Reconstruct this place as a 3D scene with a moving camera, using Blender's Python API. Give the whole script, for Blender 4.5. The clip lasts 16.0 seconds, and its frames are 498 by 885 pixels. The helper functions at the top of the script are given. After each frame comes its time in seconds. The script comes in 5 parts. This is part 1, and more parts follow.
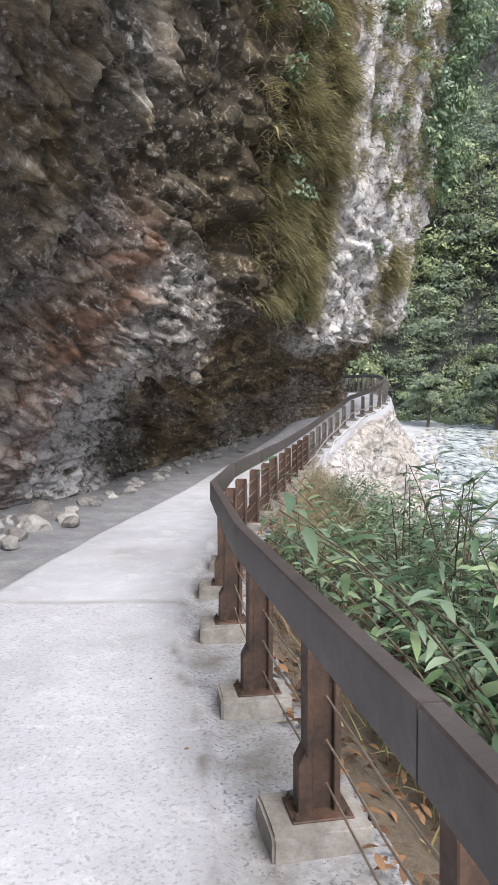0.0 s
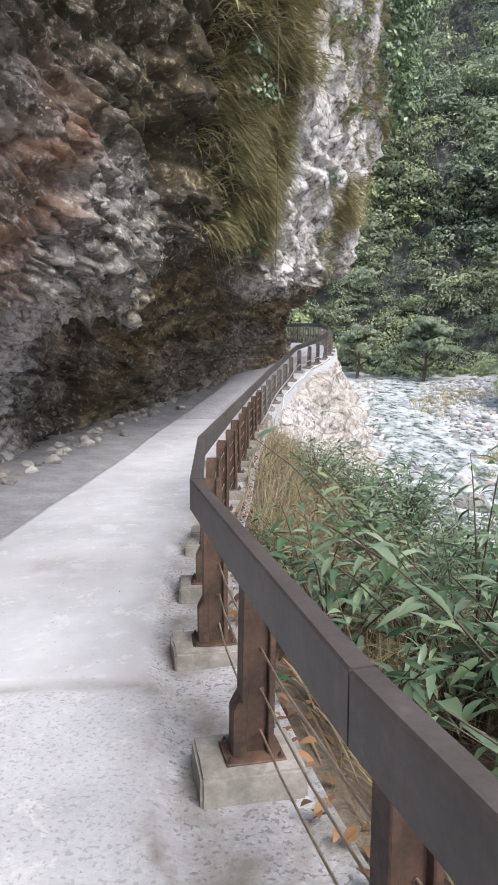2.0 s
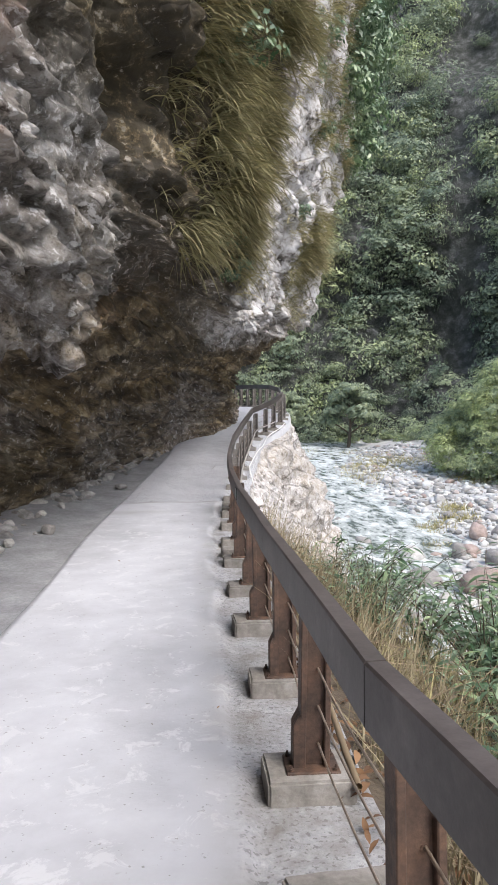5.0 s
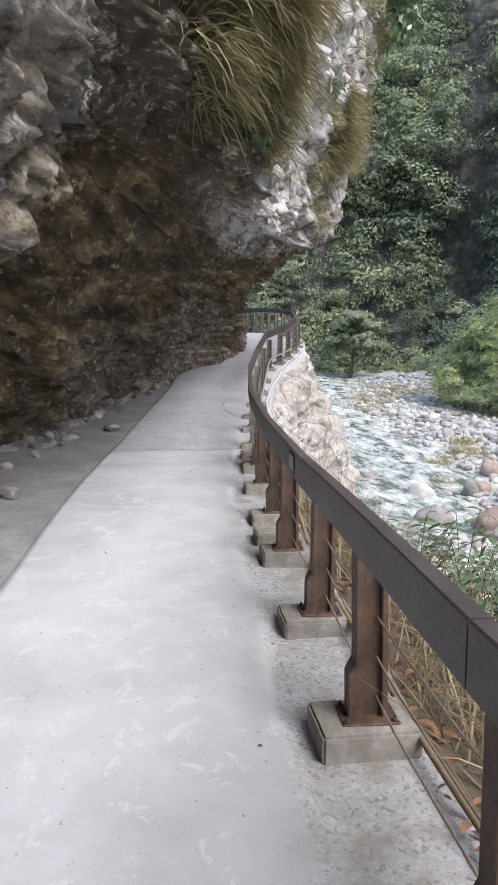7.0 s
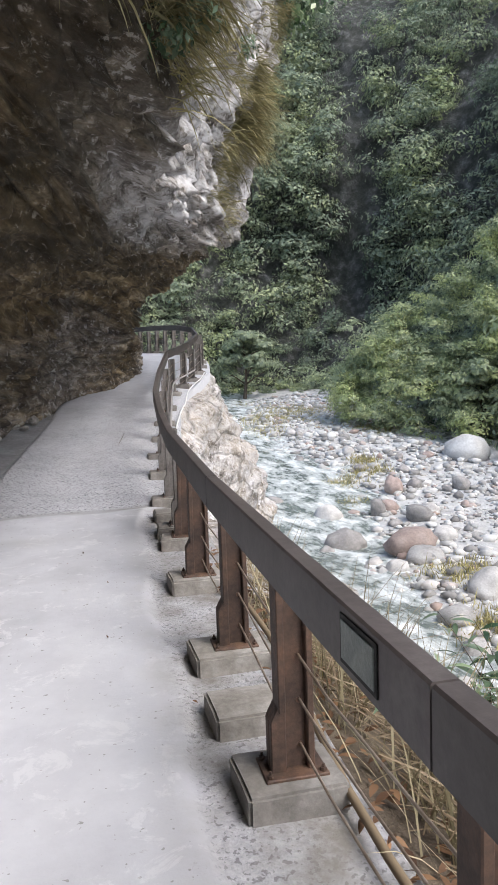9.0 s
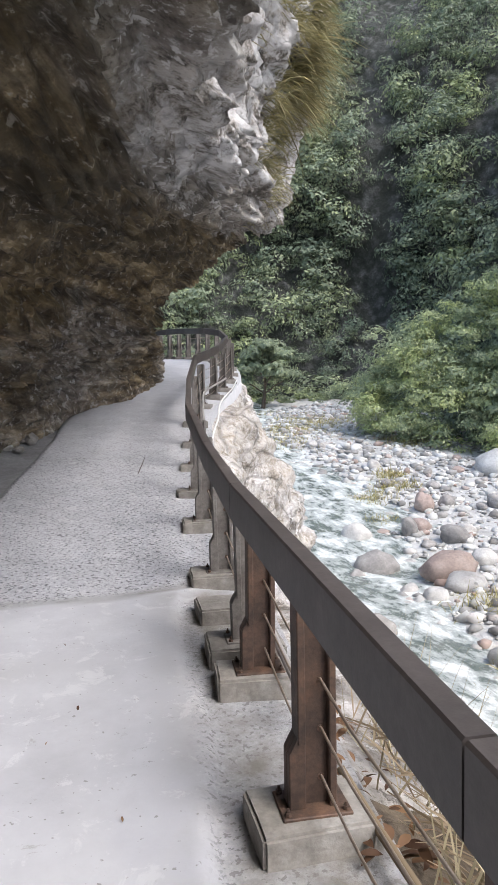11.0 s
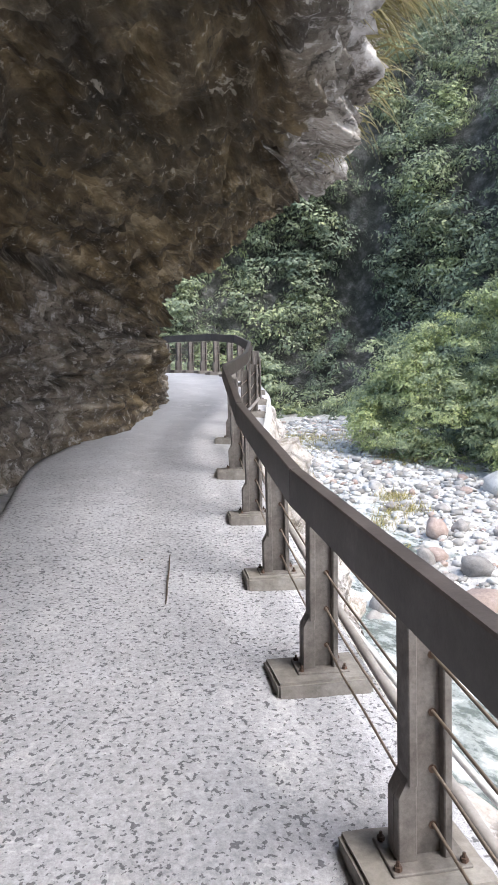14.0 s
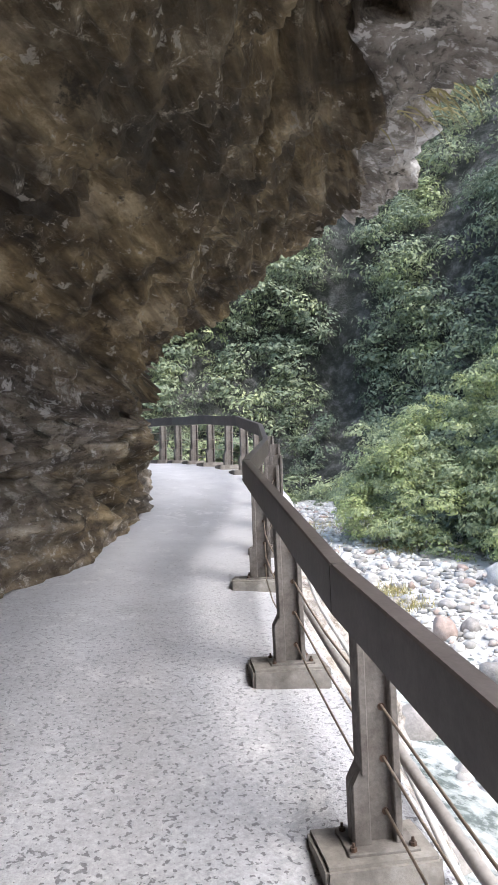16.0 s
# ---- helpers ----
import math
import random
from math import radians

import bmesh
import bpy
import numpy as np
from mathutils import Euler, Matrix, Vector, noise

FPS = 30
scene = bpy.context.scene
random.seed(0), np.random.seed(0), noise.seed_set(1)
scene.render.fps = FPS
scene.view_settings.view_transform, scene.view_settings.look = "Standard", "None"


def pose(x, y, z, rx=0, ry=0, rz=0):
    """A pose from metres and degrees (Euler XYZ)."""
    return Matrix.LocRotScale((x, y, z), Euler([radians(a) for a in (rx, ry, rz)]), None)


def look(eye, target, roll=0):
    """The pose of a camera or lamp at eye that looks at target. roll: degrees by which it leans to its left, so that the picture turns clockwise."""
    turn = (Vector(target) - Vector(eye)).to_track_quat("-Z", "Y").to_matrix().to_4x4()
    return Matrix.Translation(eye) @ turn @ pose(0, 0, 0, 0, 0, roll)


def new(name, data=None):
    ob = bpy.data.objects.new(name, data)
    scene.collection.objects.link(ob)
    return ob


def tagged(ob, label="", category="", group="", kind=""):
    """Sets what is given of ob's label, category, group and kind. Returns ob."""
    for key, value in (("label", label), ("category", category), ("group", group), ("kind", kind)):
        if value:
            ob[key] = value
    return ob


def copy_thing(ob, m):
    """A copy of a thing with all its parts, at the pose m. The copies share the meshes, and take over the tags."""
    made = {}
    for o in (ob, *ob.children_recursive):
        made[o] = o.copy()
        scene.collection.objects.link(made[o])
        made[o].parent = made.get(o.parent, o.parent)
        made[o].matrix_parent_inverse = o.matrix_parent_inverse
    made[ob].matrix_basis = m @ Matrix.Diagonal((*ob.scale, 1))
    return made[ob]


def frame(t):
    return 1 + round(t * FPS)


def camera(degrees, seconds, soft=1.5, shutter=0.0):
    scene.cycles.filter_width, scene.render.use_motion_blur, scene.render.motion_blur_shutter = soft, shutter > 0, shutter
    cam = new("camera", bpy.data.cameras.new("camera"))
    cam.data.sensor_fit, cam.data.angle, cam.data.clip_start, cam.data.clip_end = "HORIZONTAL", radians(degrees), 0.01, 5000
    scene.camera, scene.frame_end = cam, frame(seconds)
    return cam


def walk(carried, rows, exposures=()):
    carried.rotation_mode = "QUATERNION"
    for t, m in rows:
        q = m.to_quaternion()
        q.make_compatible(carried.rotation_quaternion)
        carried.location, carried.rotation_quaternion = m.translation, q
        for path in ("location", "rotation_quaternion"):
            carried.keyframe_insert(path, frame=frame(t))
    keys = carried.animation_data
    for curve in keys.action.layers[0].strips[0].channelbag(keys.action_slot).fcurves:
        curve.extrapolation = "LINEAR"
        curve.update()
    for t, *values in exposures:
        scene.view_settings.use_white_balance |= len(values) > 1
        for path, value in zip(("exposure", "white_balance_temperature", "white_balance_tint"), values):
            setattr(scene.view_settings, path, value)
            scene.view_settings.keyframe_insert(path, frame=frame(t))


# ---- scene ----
cam = camera(39.64, 16.0, 1.2)
PATH = [
    (0, (0.000, -0.000, 1.587), (-0.000, 4.996, 1.390), -0.23),
    (0.5, (-0.126, 0.645, 1.593), (0.073, 5.627, 1.214), 0.19),
    (1, (-0.301, 1.266, 1.576), (0.126, 6.246, 1.429), 0.01),
    (1.5, (-0.354, 1.832, 1.593), (0.245, 6.786, 1.280), -2.05),
    (2, (-0.431, 2.433, 1.608), (0.103, 7.374, 1.058), -0.01),
    (2.5, (-0.508, 3.104, 1.683), (0.041, 8.061, 1.332), -0.33),
    (3, (-0.560, 3.728, 1.685), (-0.021, 8.695, 1.507), -0.74),
    (3.5, (-0.746, 4.396, 1.606), (0.209, 9.304, 1.615), 0.21),
    (6, (-0.914, 8.283, 1.569), (0.354, 13.110, 1.257), -0.89),
    (6.5, (-0.796, 8.915, 1.561), (0.596, 13.691, 1.066), -1.39),
    (7, (-0.695, 9.560, 1.585), (0.455, 14.391, 1.006), 0.09),
    (7.5, (-0.593, 10.262, 1.624), (0.212, 15.145, 0.916), -0.90),
    (8, (-0.442, 10.941, 1.638), (0.798, 15.736, 0.955), 0.75),
    (8.5, (-0.307, 11.632, 1.629), (1.596, 16.198, 0.901), -1.68),
    (9, (-0.245, 12.330, 1.591), (1.641, 16.940, 1.160), -1.71),
    (11.5, (0.319, 15.660, 1.664), (2.071, 20.329, 1.307), -0.69),
    (12, (0.356, 16.415, 1.681), (2.064, 21.099, 1.303), -0.11),
    (12.5, (0.464, 17.135, 1.695), (2.356, 21.760, 1.511), -1.99),
    (13, (0.587, 17.824, 1.717), (2.460, 22.448, 1.391), -0.83),
    (13.5, (0.750, 18.527, 1.749), (2.806, 23.064, 1.325), -1.89),
    (14, (0.885, 19.237, 1.832), (2.812, 23.843, 1.567), -1.40),
    (14.5, (1.016, 20.013, 1.911), (3.087, 24.562, 1.788), -1.41),
    (15, (1.237, 20.793, 1.978), (3.272, 25.360, 1.911), -1.08),
    (15.5, (1.440, 21.695, 2.078), (3.381, 26.303, 2.099), -0.94),
    (16, (1.789, 22.545, 2.122), (3.867, 27.081, 2.461), -1.95),
]
EXPOSURES = [(0, 1.28, 6450, 9), (3.5, 1.3, 6450, 9), (9, 1.17, 6450, 9), (12, 1.36, 6450, 9), (16, 1.75, 6450, 9)]
walk(cam, [(t, look(eye, target, roll)) for t, eye, target, roll in PATH], EXPOSURES)

# ---- world, sun, exposure ----
world = bpy.data.worlds.new("overcast_sky")
scene.world = world
world.use_nodes = True
wn = world.node_tree.nodes
sky = wn.new("ShaderNodeTexSky")
sky.sky_type = "NISHITA"
sky.sun_disc = False
SUN_EL, SUN_ROT = radians(51), radians(150)
sky.sun_elevation, sky.sun_rotation = SUN_EL, SUN_ROT
sky.air_density, sky.dust_density, sky.ozone_density = 1.0, 2.5, 1.0
wn["Background"].inputs["Strength"].default_value = 0.15
world.node_tree.links.new(sky.outputs["Color"], wn["Background"].inputs["Color"])
sun = new("sun", bpy.data.lights.new("sun", "SUN"))
sun.data.energy, sun.data.angle, sun.data.color = 1.5, radians(40), (1.0, 0.985, 0.96)
sun.matrix_world = look((0, 0, 60), (-60 * math.sin(SUN_ROT) / math.tan(SUN_EL), -60 * math.cos(SUN_ROT) / math.tan(SUN_EL), 0))


# ---- materials ----
def mat_new(name):
    m = bpy.data.materials.new(name)
    m.use_nodes = True
    return m, m.node_tree.nodes, m.node_tree.links, m.node_tree.nodes["Principled BSDF"]


def tex_noise(nt, lk, coord, scale, detail=5.0, rough=0.6, stretch=None, distort=0.0):
    n = nt.new("ShaderNodeTexNoise")
    n.inputs["Scale"].default_value = scale
    n.inputs["Detail"].default_value = detail
    n.inputs["Roughness"].default_value = rough
    n.inputs["Distortion"].default_value = distort
    src = coord
    if stretch:
        mp = nt.new("ShaderNodeMapping")
        mp.inputs["Scale"].default_value = stretch
        mp.inputs["Rotation"].default_value = (0.35, 0.25, 0.2)
        lk.new(coord, mp.inputs["Vector"])
        src = mp.outputs["Vector"]
    lk.new(src, n.inputs["Vector"])
    return n.outputs["Fac"]


def ramp(nt, lk, fac, stops):
    r = nt.new("ShaderNodeValToRGB")
    el = r.color_ramp.elements
    while len(el) < len(stops):
        el.new(0.5)
    for e, (p, c) in zip(el, stops):
        e.position = p
        e.color = (*c, 1) if len(c) == 3 else c
    lk.new(fac, r.inputs["Fac"])
    return r.outputs["Color"]


def mix(nt, lk, fac, a, b, mode="MIX"):
    m = nt.new("ShaderNodeMix")
    m.data_type, m.blend_type = "RGBA", mode
    for sock, v in ((m.inputs[0], fac), (m.inputs[6], a), (m.inputs[7], b)):
        if isinstance(v, (int, float)):
            sock.default_value = v
        elif isinstance(v, tuple):
            sock.default_value = (*v, 1)
        else:
            lk.new(v, sock)
    return m.outputs[2]


def bump(nt, lk, bsdf, height, strength, dist, prev=None):
    b = nt.new("ShaderNodeBump")
    b.inputs["Strength"].default_value = strength
    b.inputs["Distance"].default_value = dist
    lk.new(height, b.inputs["Height"])
    if prev:
        lk.new(prev, b.inputs["Normal"])
    lk.new(b.outputs["Normal"], bsdf.inputs["Normal"])
    return b.outputs["Normal"]


def coords(nt):
    return nt.new("ShaderNodeTexCoord").outputs["Object"]


def plain(name, stops, scale, rough=0.8, metal=0.0, bump_s=0.3, bump_d=0.01, detail_scale=6.0, vary=0.0, stretch=None):
    """A two-scale mottled surface."""
    m, nt, lk, b = mat_new(name)
    c = coords(nt)
    base = ramp(nt, lk, tex_noise(nt, lk, c, scale, 6, 0.65, stretch), stops)
    fine = tex_noise(nt, lk, c, scale * detail_scale, 4, 0.7)
    col = mix(nt, lk, 0.35, base, ramp(nt, lk, fine, [(0.3, (0.25, 0.25, 0.25)), (0.7, (0.75, 0.75, 0.75))]), "OVERLAY")
    if vary:
        oi = nt.new("ShaderNodeObjectInfo")
        col = mix(nt, lk, vary, col, ramp(nt, lk, oi.outputs["Random"], [(0.0, (0.2, 0.2, 0.2)), (0.5, (0.5, 0.47, 0.45)), (1.0, (0.8, 0.8, 0.78))]), "OVERLAY")
    lk.new(col, b.inputs["Base Color"])
    b.inputs["Roughness"].default_value = rough
    b.inputs["Metallic"].default_value = metal
    bump(nt, lk, b, fine, bump_s, bump_d)
    return m


def rock_material(name, light=1.0, tan=0.0):
    """Layered marble and gneiss, grey to white, with brown and rust stains, damp and painted-in shade from the mesh's
    own masks.
    """
    m, nt, lk, b = mat_new(name)
    c = coords(nt)

    def attr(key):
        a = nt.new("ShaderNodeAttribute")
        a.attribute_name = key
        return a.outputs["Fac"]

    def math_node(op, a, v, w=None, clamp=False):
        n = nt.new("ShaderNodeMath")
        n.operation, n.use_clamp = op, clamp
        for sock, x in zip(n.inputs, (a, v, w)):
            if isinstance(x, (int, float)):
                sock.default_value = x
            elif x is not None:
                lk.new(x, sock)
        return n.outputs[0]

    def cracks(scale, width, warp):
        wob = nt.new("ShaderNodeTexNoise")
        wob.inputs["Scale"].default_value, wob.inputs["Detail"].default_value = scale * 1.3, 4
        lk.new(c, wob.inputs["Vector"])
        add = nt.new("ShaderNodeVectorMath")
        add.operation = "MULTIPLY_ADD"
        lk.new(wob.outputs["Color"], add.inputs[0])
        add.inputs[1].default_value = (warp, warp, warp)
        lk.new(c, add.inputs[2])
        mp = nt.new("ShaderNodeMapping")
        mp.inputs["Rotation"].default_value = (0.35, 0.25, 0.2)
        mp.inputs["Scale"].default_value = (0.75, 0.65, 1.5)
        lk.new(add.outputs[0], mp.inputs["Vector"])
        v = nt.new("ShaderNodeTexVoronoi")
        v.feature = "DISTANCE_TO_EDGE"
        v.inputs["Scale"].default_value = scale
        lk.new(mp.outputs[0], v.inputs["Vector"])
        return ramp(nt, lk, v.outputs["Distance"], [(0.0, (1, 1, 1)), (width, (0, 0, 0))])

    big = tex_noise(nt, lk, c, 0.45, 5, 0.6, (1.0, 0.7, 1.3))
    beds = tex_noise(nt, lk, c, 1.6, 8, 0.7, (0.85, 0.8, 1.6), 0.25)
    fine = tex_noise(nt, lk, c, 11.0, 6, 0.75)
    speck = tex_noise(nt, lk, c, 3.4, 9, 0.82)
    fleck = tex_noise(nt, lk, c, 8.5, 5, 0.72)
    xyz = nt.new("ShaderNodeSeparateXYZ")
    lk.new(c, xyz.inputs[0])
    layer = nt.new("ShaderNodeCombineXYZ")
    lk.new(math_node("MULTIPLY_ADD", attr("bedding"), 2.4, math_node("MULTIPLY", big, 1.2)), layer.inputs[0])
    lk.new(math_node("MULTIPLY", xyz.outputs[1], 0.3), layer.inputs[1])
    lk.new(math_node("MULTIPLY", xyz.outputs[0], 0.3), layer.inputs[2])
    strata = tex_noise(nt, lk, layer.outputs[0], 1.5, 6, 0.62)
    crack, crackle = cracks(0.9, 0.05, 0.5), cracks(3.2, 0.07, 0.25)
    l = light
    grey = ramp(nt, lk, beds, [(0.32, (0.075 * l, 0.064 * l, 0.056 * l)), (0.43, (0.19 * l, 0.167 * l, 0.15 * l)), (0.53, (0.32 * l, 0.293 * l, 0.27 * l)), (0.66, (0.54 * l, 0.515 * l, 0.495 * l))])
    grey = mix(nt, lk, 0.45, grey, ramp(nt, lk, strata, [(0.35, (0.22, 0.21, 0.2)), (0.62, (0.8, 0.78, 0.76))]), "OVERLAY")
    grey = mix(nt, lk, ramp(nt, lk, speck, [(0.54, (0, 0, 0)), (0.6, (1, 1, 1))]), grey, (0.52 * l, 0.5 * l, 0.5 * l))
    grey = mix(nt, lk, ramp(nt, lk, speck, [(0.37, (1, 1, 1)), (0.45, (0, 0, 0))]), grey, (0.05, 0.043, 0.038))
    grey = mix(nt, lk, ramp(nt, lk, fleck, [(0.565, (0, 0, 0)), (0.6, (0.9, 0.9, 0.9))]), grey, (0.66 * l, 0.645 * l, 0.65 * l))
    grey = mix(nt, lk, ramp(nt, lk, fleck, [(0.38, (0.8, 0.8, 0.8)), (0.43, (0, 0, 0))]), grey, (0.06, 0.05, 0.043))
    if tan:
        grey = mix(nt, lk, math_node("MULTIPLY", ramp(nt, lk, big, [(0.42, (0, 0, 0)), (0.58, (1, 1, 1))]), tan), grey, (0.36, 0.31, 0.255))
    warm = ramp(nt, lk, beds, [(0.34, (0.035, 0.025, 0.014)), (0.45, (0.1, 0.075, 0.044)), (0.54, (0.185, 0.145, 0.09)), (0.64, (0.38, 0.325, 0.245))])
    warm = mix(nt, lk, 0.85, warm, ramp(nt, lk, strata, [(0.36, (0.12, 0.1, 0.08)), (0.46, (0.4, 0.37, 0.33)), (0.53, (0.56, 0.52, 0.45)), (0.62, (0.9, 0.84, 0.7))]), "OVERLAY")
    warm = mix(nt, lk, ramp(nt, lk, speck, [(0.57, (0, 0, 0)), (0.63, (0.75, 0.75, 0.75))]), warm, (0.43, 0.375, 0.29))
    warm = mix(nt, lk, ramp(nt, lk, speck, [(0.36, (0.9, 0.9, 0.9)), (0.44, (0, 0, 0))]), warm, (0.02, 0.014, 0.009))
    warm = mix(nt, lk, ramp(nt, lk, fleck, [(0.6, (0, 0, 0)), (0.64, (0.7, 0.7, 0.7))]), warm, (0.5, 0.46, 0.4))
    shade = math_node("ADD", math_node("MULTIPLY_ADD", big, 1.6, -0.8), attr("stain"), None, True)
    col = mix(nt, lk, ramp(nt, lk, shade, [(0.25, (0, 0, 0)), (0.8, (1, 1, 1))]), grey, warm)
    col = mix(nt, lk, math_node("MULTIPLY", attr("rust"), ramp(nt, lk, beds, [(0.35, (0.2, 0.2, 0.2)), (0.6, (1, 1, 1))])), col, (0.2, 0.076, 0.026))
    # near-black tint: damp rock, and the painted shade of gully and cave
    col = mix(nt, lk, math_node("MULTIPLY", attr("damp_shade"), ramp(nt, lk, fleck, [(0.5, (0.9, 0.9, 0.9)), (0.62, (0.15, 0.15, 0.15))])), col, (0.035, 0.028, 0.016))
    col = mix(nt, lk, math_node("MULTIPLY", attr("pale"), ramp(nt, lk, speck, [(0.44, (0, 0, 0)), (0.53, (0.92, 0.92, 0.92))])), col, (0.66, 0.645, 0.66))
    dark = math_node("MAXIMUM", math_node("MULTIPLY", crack, 0.5), math_node("MULTIPLY", crackle, 0.16))
    col = mix(nt, lk, dark, col, (0.03, 0.024, 0.019))
    lk.new(col, b.inputs["Base Color"])
    b.inputs["Roughness"].default_value = 0.85
    n0 = bump(nt, lk, b, strata, 0.6, 0.1)
    n1 = bump(nt, lk, b, beds, 0.5, 0.08, n0)
    n2 = bump(nt, lk, b, speck, 0.6, 0.05, n1)
    n3 = bump(nt, lk, b, math_node("MULTIPLY", dark, -1.0), 0.7, 0.05, n2)
    bump(nt, lk, b, fine, 0.6, 0.022, n3)
    return m


def leaf_material(name, dark, lightc, attr=True, rough=0.55, trans=0.25):
    m, nt, lk, b = mat_new(name)
    g = nt.new("ShaderNodeNewGeometry")
    col = ramp(nt, lk, g.outputs["Random Per Island"], [(0.0, dark), (0.65, tuple((a + c) / 2 for a, c in zip(dark, lightc))), (1.0, lightc)])
    if attr:
        at = nt.new("ShaderNodeAttribute")
        at.attribute_name = "tone"
        col = mix(nt, lk, 0.75, col, ramp(nt, lk, at.outputs["Fac"], [(0.0, (0.26, 0.3, 0.3)), (0.5, (0.5, 0.5, 0.5)), (1.0, (0.74, 0.72, 0.5))]), "OVERLAY")
    lk.new(col, b.inputs["Base Color"])
    b.inputs["Roughness"].default_value = rough
    b.inputs["Specular IOR Level"].default_value = 0.35
    if trans:
        tr = nt.new("ShaderNodeBsdfTranslucent")
        lk.new(col, tr.inputs["Color"])
        ms = nt.new("ShaderNodeMixShader")
        ms.inputs[0].default_value = trans
        out = nt["Material Output"]
        lk.new(b.outputs[0], ms.inputs[1])
        lk.new(tr.outputs[0], ms.inputs[2])
        lk.new(ms.outputs[0], out.inputs["Surface"])
    return m


def concrete_path_material():
    m, nt, lk, b = mat_new("pale_concrete")
    c = coords(nt)
    big = tex_noise(nt, lk, c, 0.5, 4, 0.55, distort=0.5)
    mid = tex_noise(nt, lk, c, 3.0, 6, 0.65)
    fine = tex_noise(nt, lk, c, 38.0, 4, 0.7)
    base = ramp(nt, lk, big, [(0.3, (0.4, 0.405, 0.435)), (0.5, (0.475, 0.48, 0.515)), (0.7, (0.535, 0.54, 0.575))])
    col = mix(nt, lk, 0.28, base, ramp(nt, lk, mid, [(0.3, (0.33, 0.32, 0.32)), (0.7, (0.66, 0.66, 0.66))]), "OVERLAY")
    scuff = tex_noise(nt, lk, c, 7.0, 7, 0.8, distort=0.4)
    col = mix(nt, lk, ramp(nt, lk, scuff, [(0.3, (0.7, 0.7, 0.7)), (0.37, (0, 0, 0))]), col, (0.3, 0.29, 0.285))
    chip = ramp(nt, lk, tex_noise(nt, lk, c, 34.0, 2, 0.5), [(0.26, (0.85, 0.85, 0.85)), (0.3, (0, 0, 0))])
    col = mix(nt, lk, chip, col, (0.25, 0.24, 0.24))
    pale = ramp(nt, lk, tex_noise(nt, lk, c, 5.0, 6, 0.75, distort=0.6), [(0.56, (0, 0, 0)), (0.62, (0.5, 0.5, 0.5))])
    col = mix(nt, lk, pale, col, (0.62, 0.62, 0.64))
    wear = nt.new("ShaderNodeAttribute")
    wear.attribute_name = "rough_finish"
    grit = tex_noise(nt, lk, c, 40.0, 5, 0.75)
    # dark specks paint the small shadows in the pits between the gravel
    pit_shade = ramp(nt, lk, tex_noise(nt, lk, c, 42.0, 2, 0.55), [(0.38, (1, 1, 1)), (0.42, (0, 0, 0))])
    pm = nt.new("ShaderNodeMath")
    pm.operation = "MULTIPLY"
    lk.new(pit_shade, pm.inputs[0])
    lk.new(wear.outputs["Fac"], pm.inputs[1])
    col = mix(nt, lk, pm.outputs[0], col, (0.16, 0.16, 0.175))
    agg = mix(nt, lk, 0.55, col, ramp(nt, lk, grit, [(0.3, (0.2, 0.2, 0.21)), (0.5, (0.5, 0.5, 0.5)), (0.7, (0.8, 0.8, 0.8))]), "OVERLAY")
    col = mix(nt, lk, wear.outputs["Fac"], col, agg)
    dirt = nt.new("ShaderNodeAttribute")
    dirt.attribute_name = "dirt"
    dm = nt.new("ShaderNodeMath")
    dm.operation = "MULTIPLY"
    lk.new(dirt.outputs["Fac"], dm.inputs[0])
    lk.new(ramp(nt, lk, mid, [(0.35, (0.15, 0.15, 0.15)), (0.65, (1, 1, 1))]), dm.inputs[1])
    col = mix(nt, lk, dm.outputs[0], col, (0.2, 0.185, 0.168))
    lk.new(col, b.inputs["Base Color"])
    b.inputs["Roughness"].default_value = 0.85
    n1 = bump(nt, lk, b, mid, 0.2, 0.02)
    n2 = bump(nt, lk, b, fine, 0.35, 0.006, n1)
    gm = nt.new("ShaderNodeMath")
    gm.operation = "MULTIPLY"
    lk.new(grit, gm.inputs[0])
    lk.new(wear.outputs["Fac"], gm.inputs[1])
    bump(nt, lk, b, gm.outputs[0], 0.7, 0.02, n2)
    return m


M_CLIFF = rock_material("cliff_rock")
M_BANKROCK = rock_material("pale_bank_rock", 1.15, 0.7)
M_PATH = concrete_path_material()
M_BLOCK = plain("footing_concrete", [(0.3, (0.15, 0.137, 0.122)), (0.55, (0.25, 0.233, 0.217)), (0.8, (0.38, 0.365, 0.35))], 5, 0.9, 0, 0.4, 0.008, vary=0.3)
M_DIRT = plain("grey_grit", [(0.3, (0.2, 0.2, 0.21)), (0.6, (0.31, 0.31, 0.325)), (0.8, (0.42, 0.42, 0.43))], 2.0, 0.9, 0, 0.6, 0.03, 12)
M_RAIL = plain("brown_painted_board", [(0.3, (0.05, 0.042, 0.04)), (0.6, (0.085, 0.072, 0.07)), (0.85, (0.16, 0.145, 0.14))], 3.0, 0.5, 0, 0.25, 0.004, 10, 0.15)
M_POST = plain("rust_brown_steel", [(0.3, (0.03, 0.022, 0.019)), (0.5, (0.08, 0.05, 0.038)), (0.64, (0.125, 0.072, 0.048)), (0.8, (0.2, 0.125, 0.085))], 5.0, 0.65, 0.1, 0.5, 0.004, 8, 0.3)
M_POSTGREY = plain("dusty_grey_steel", [(0.3, (0.1, 0.085, 0.078)), (0.6, (0.19, 0.175, 0.165)), (0.8, (0.27, 0.255, 0.245))], 4.5, 0.7, 0.1, 0.4, 0.004, 8, 0.15)
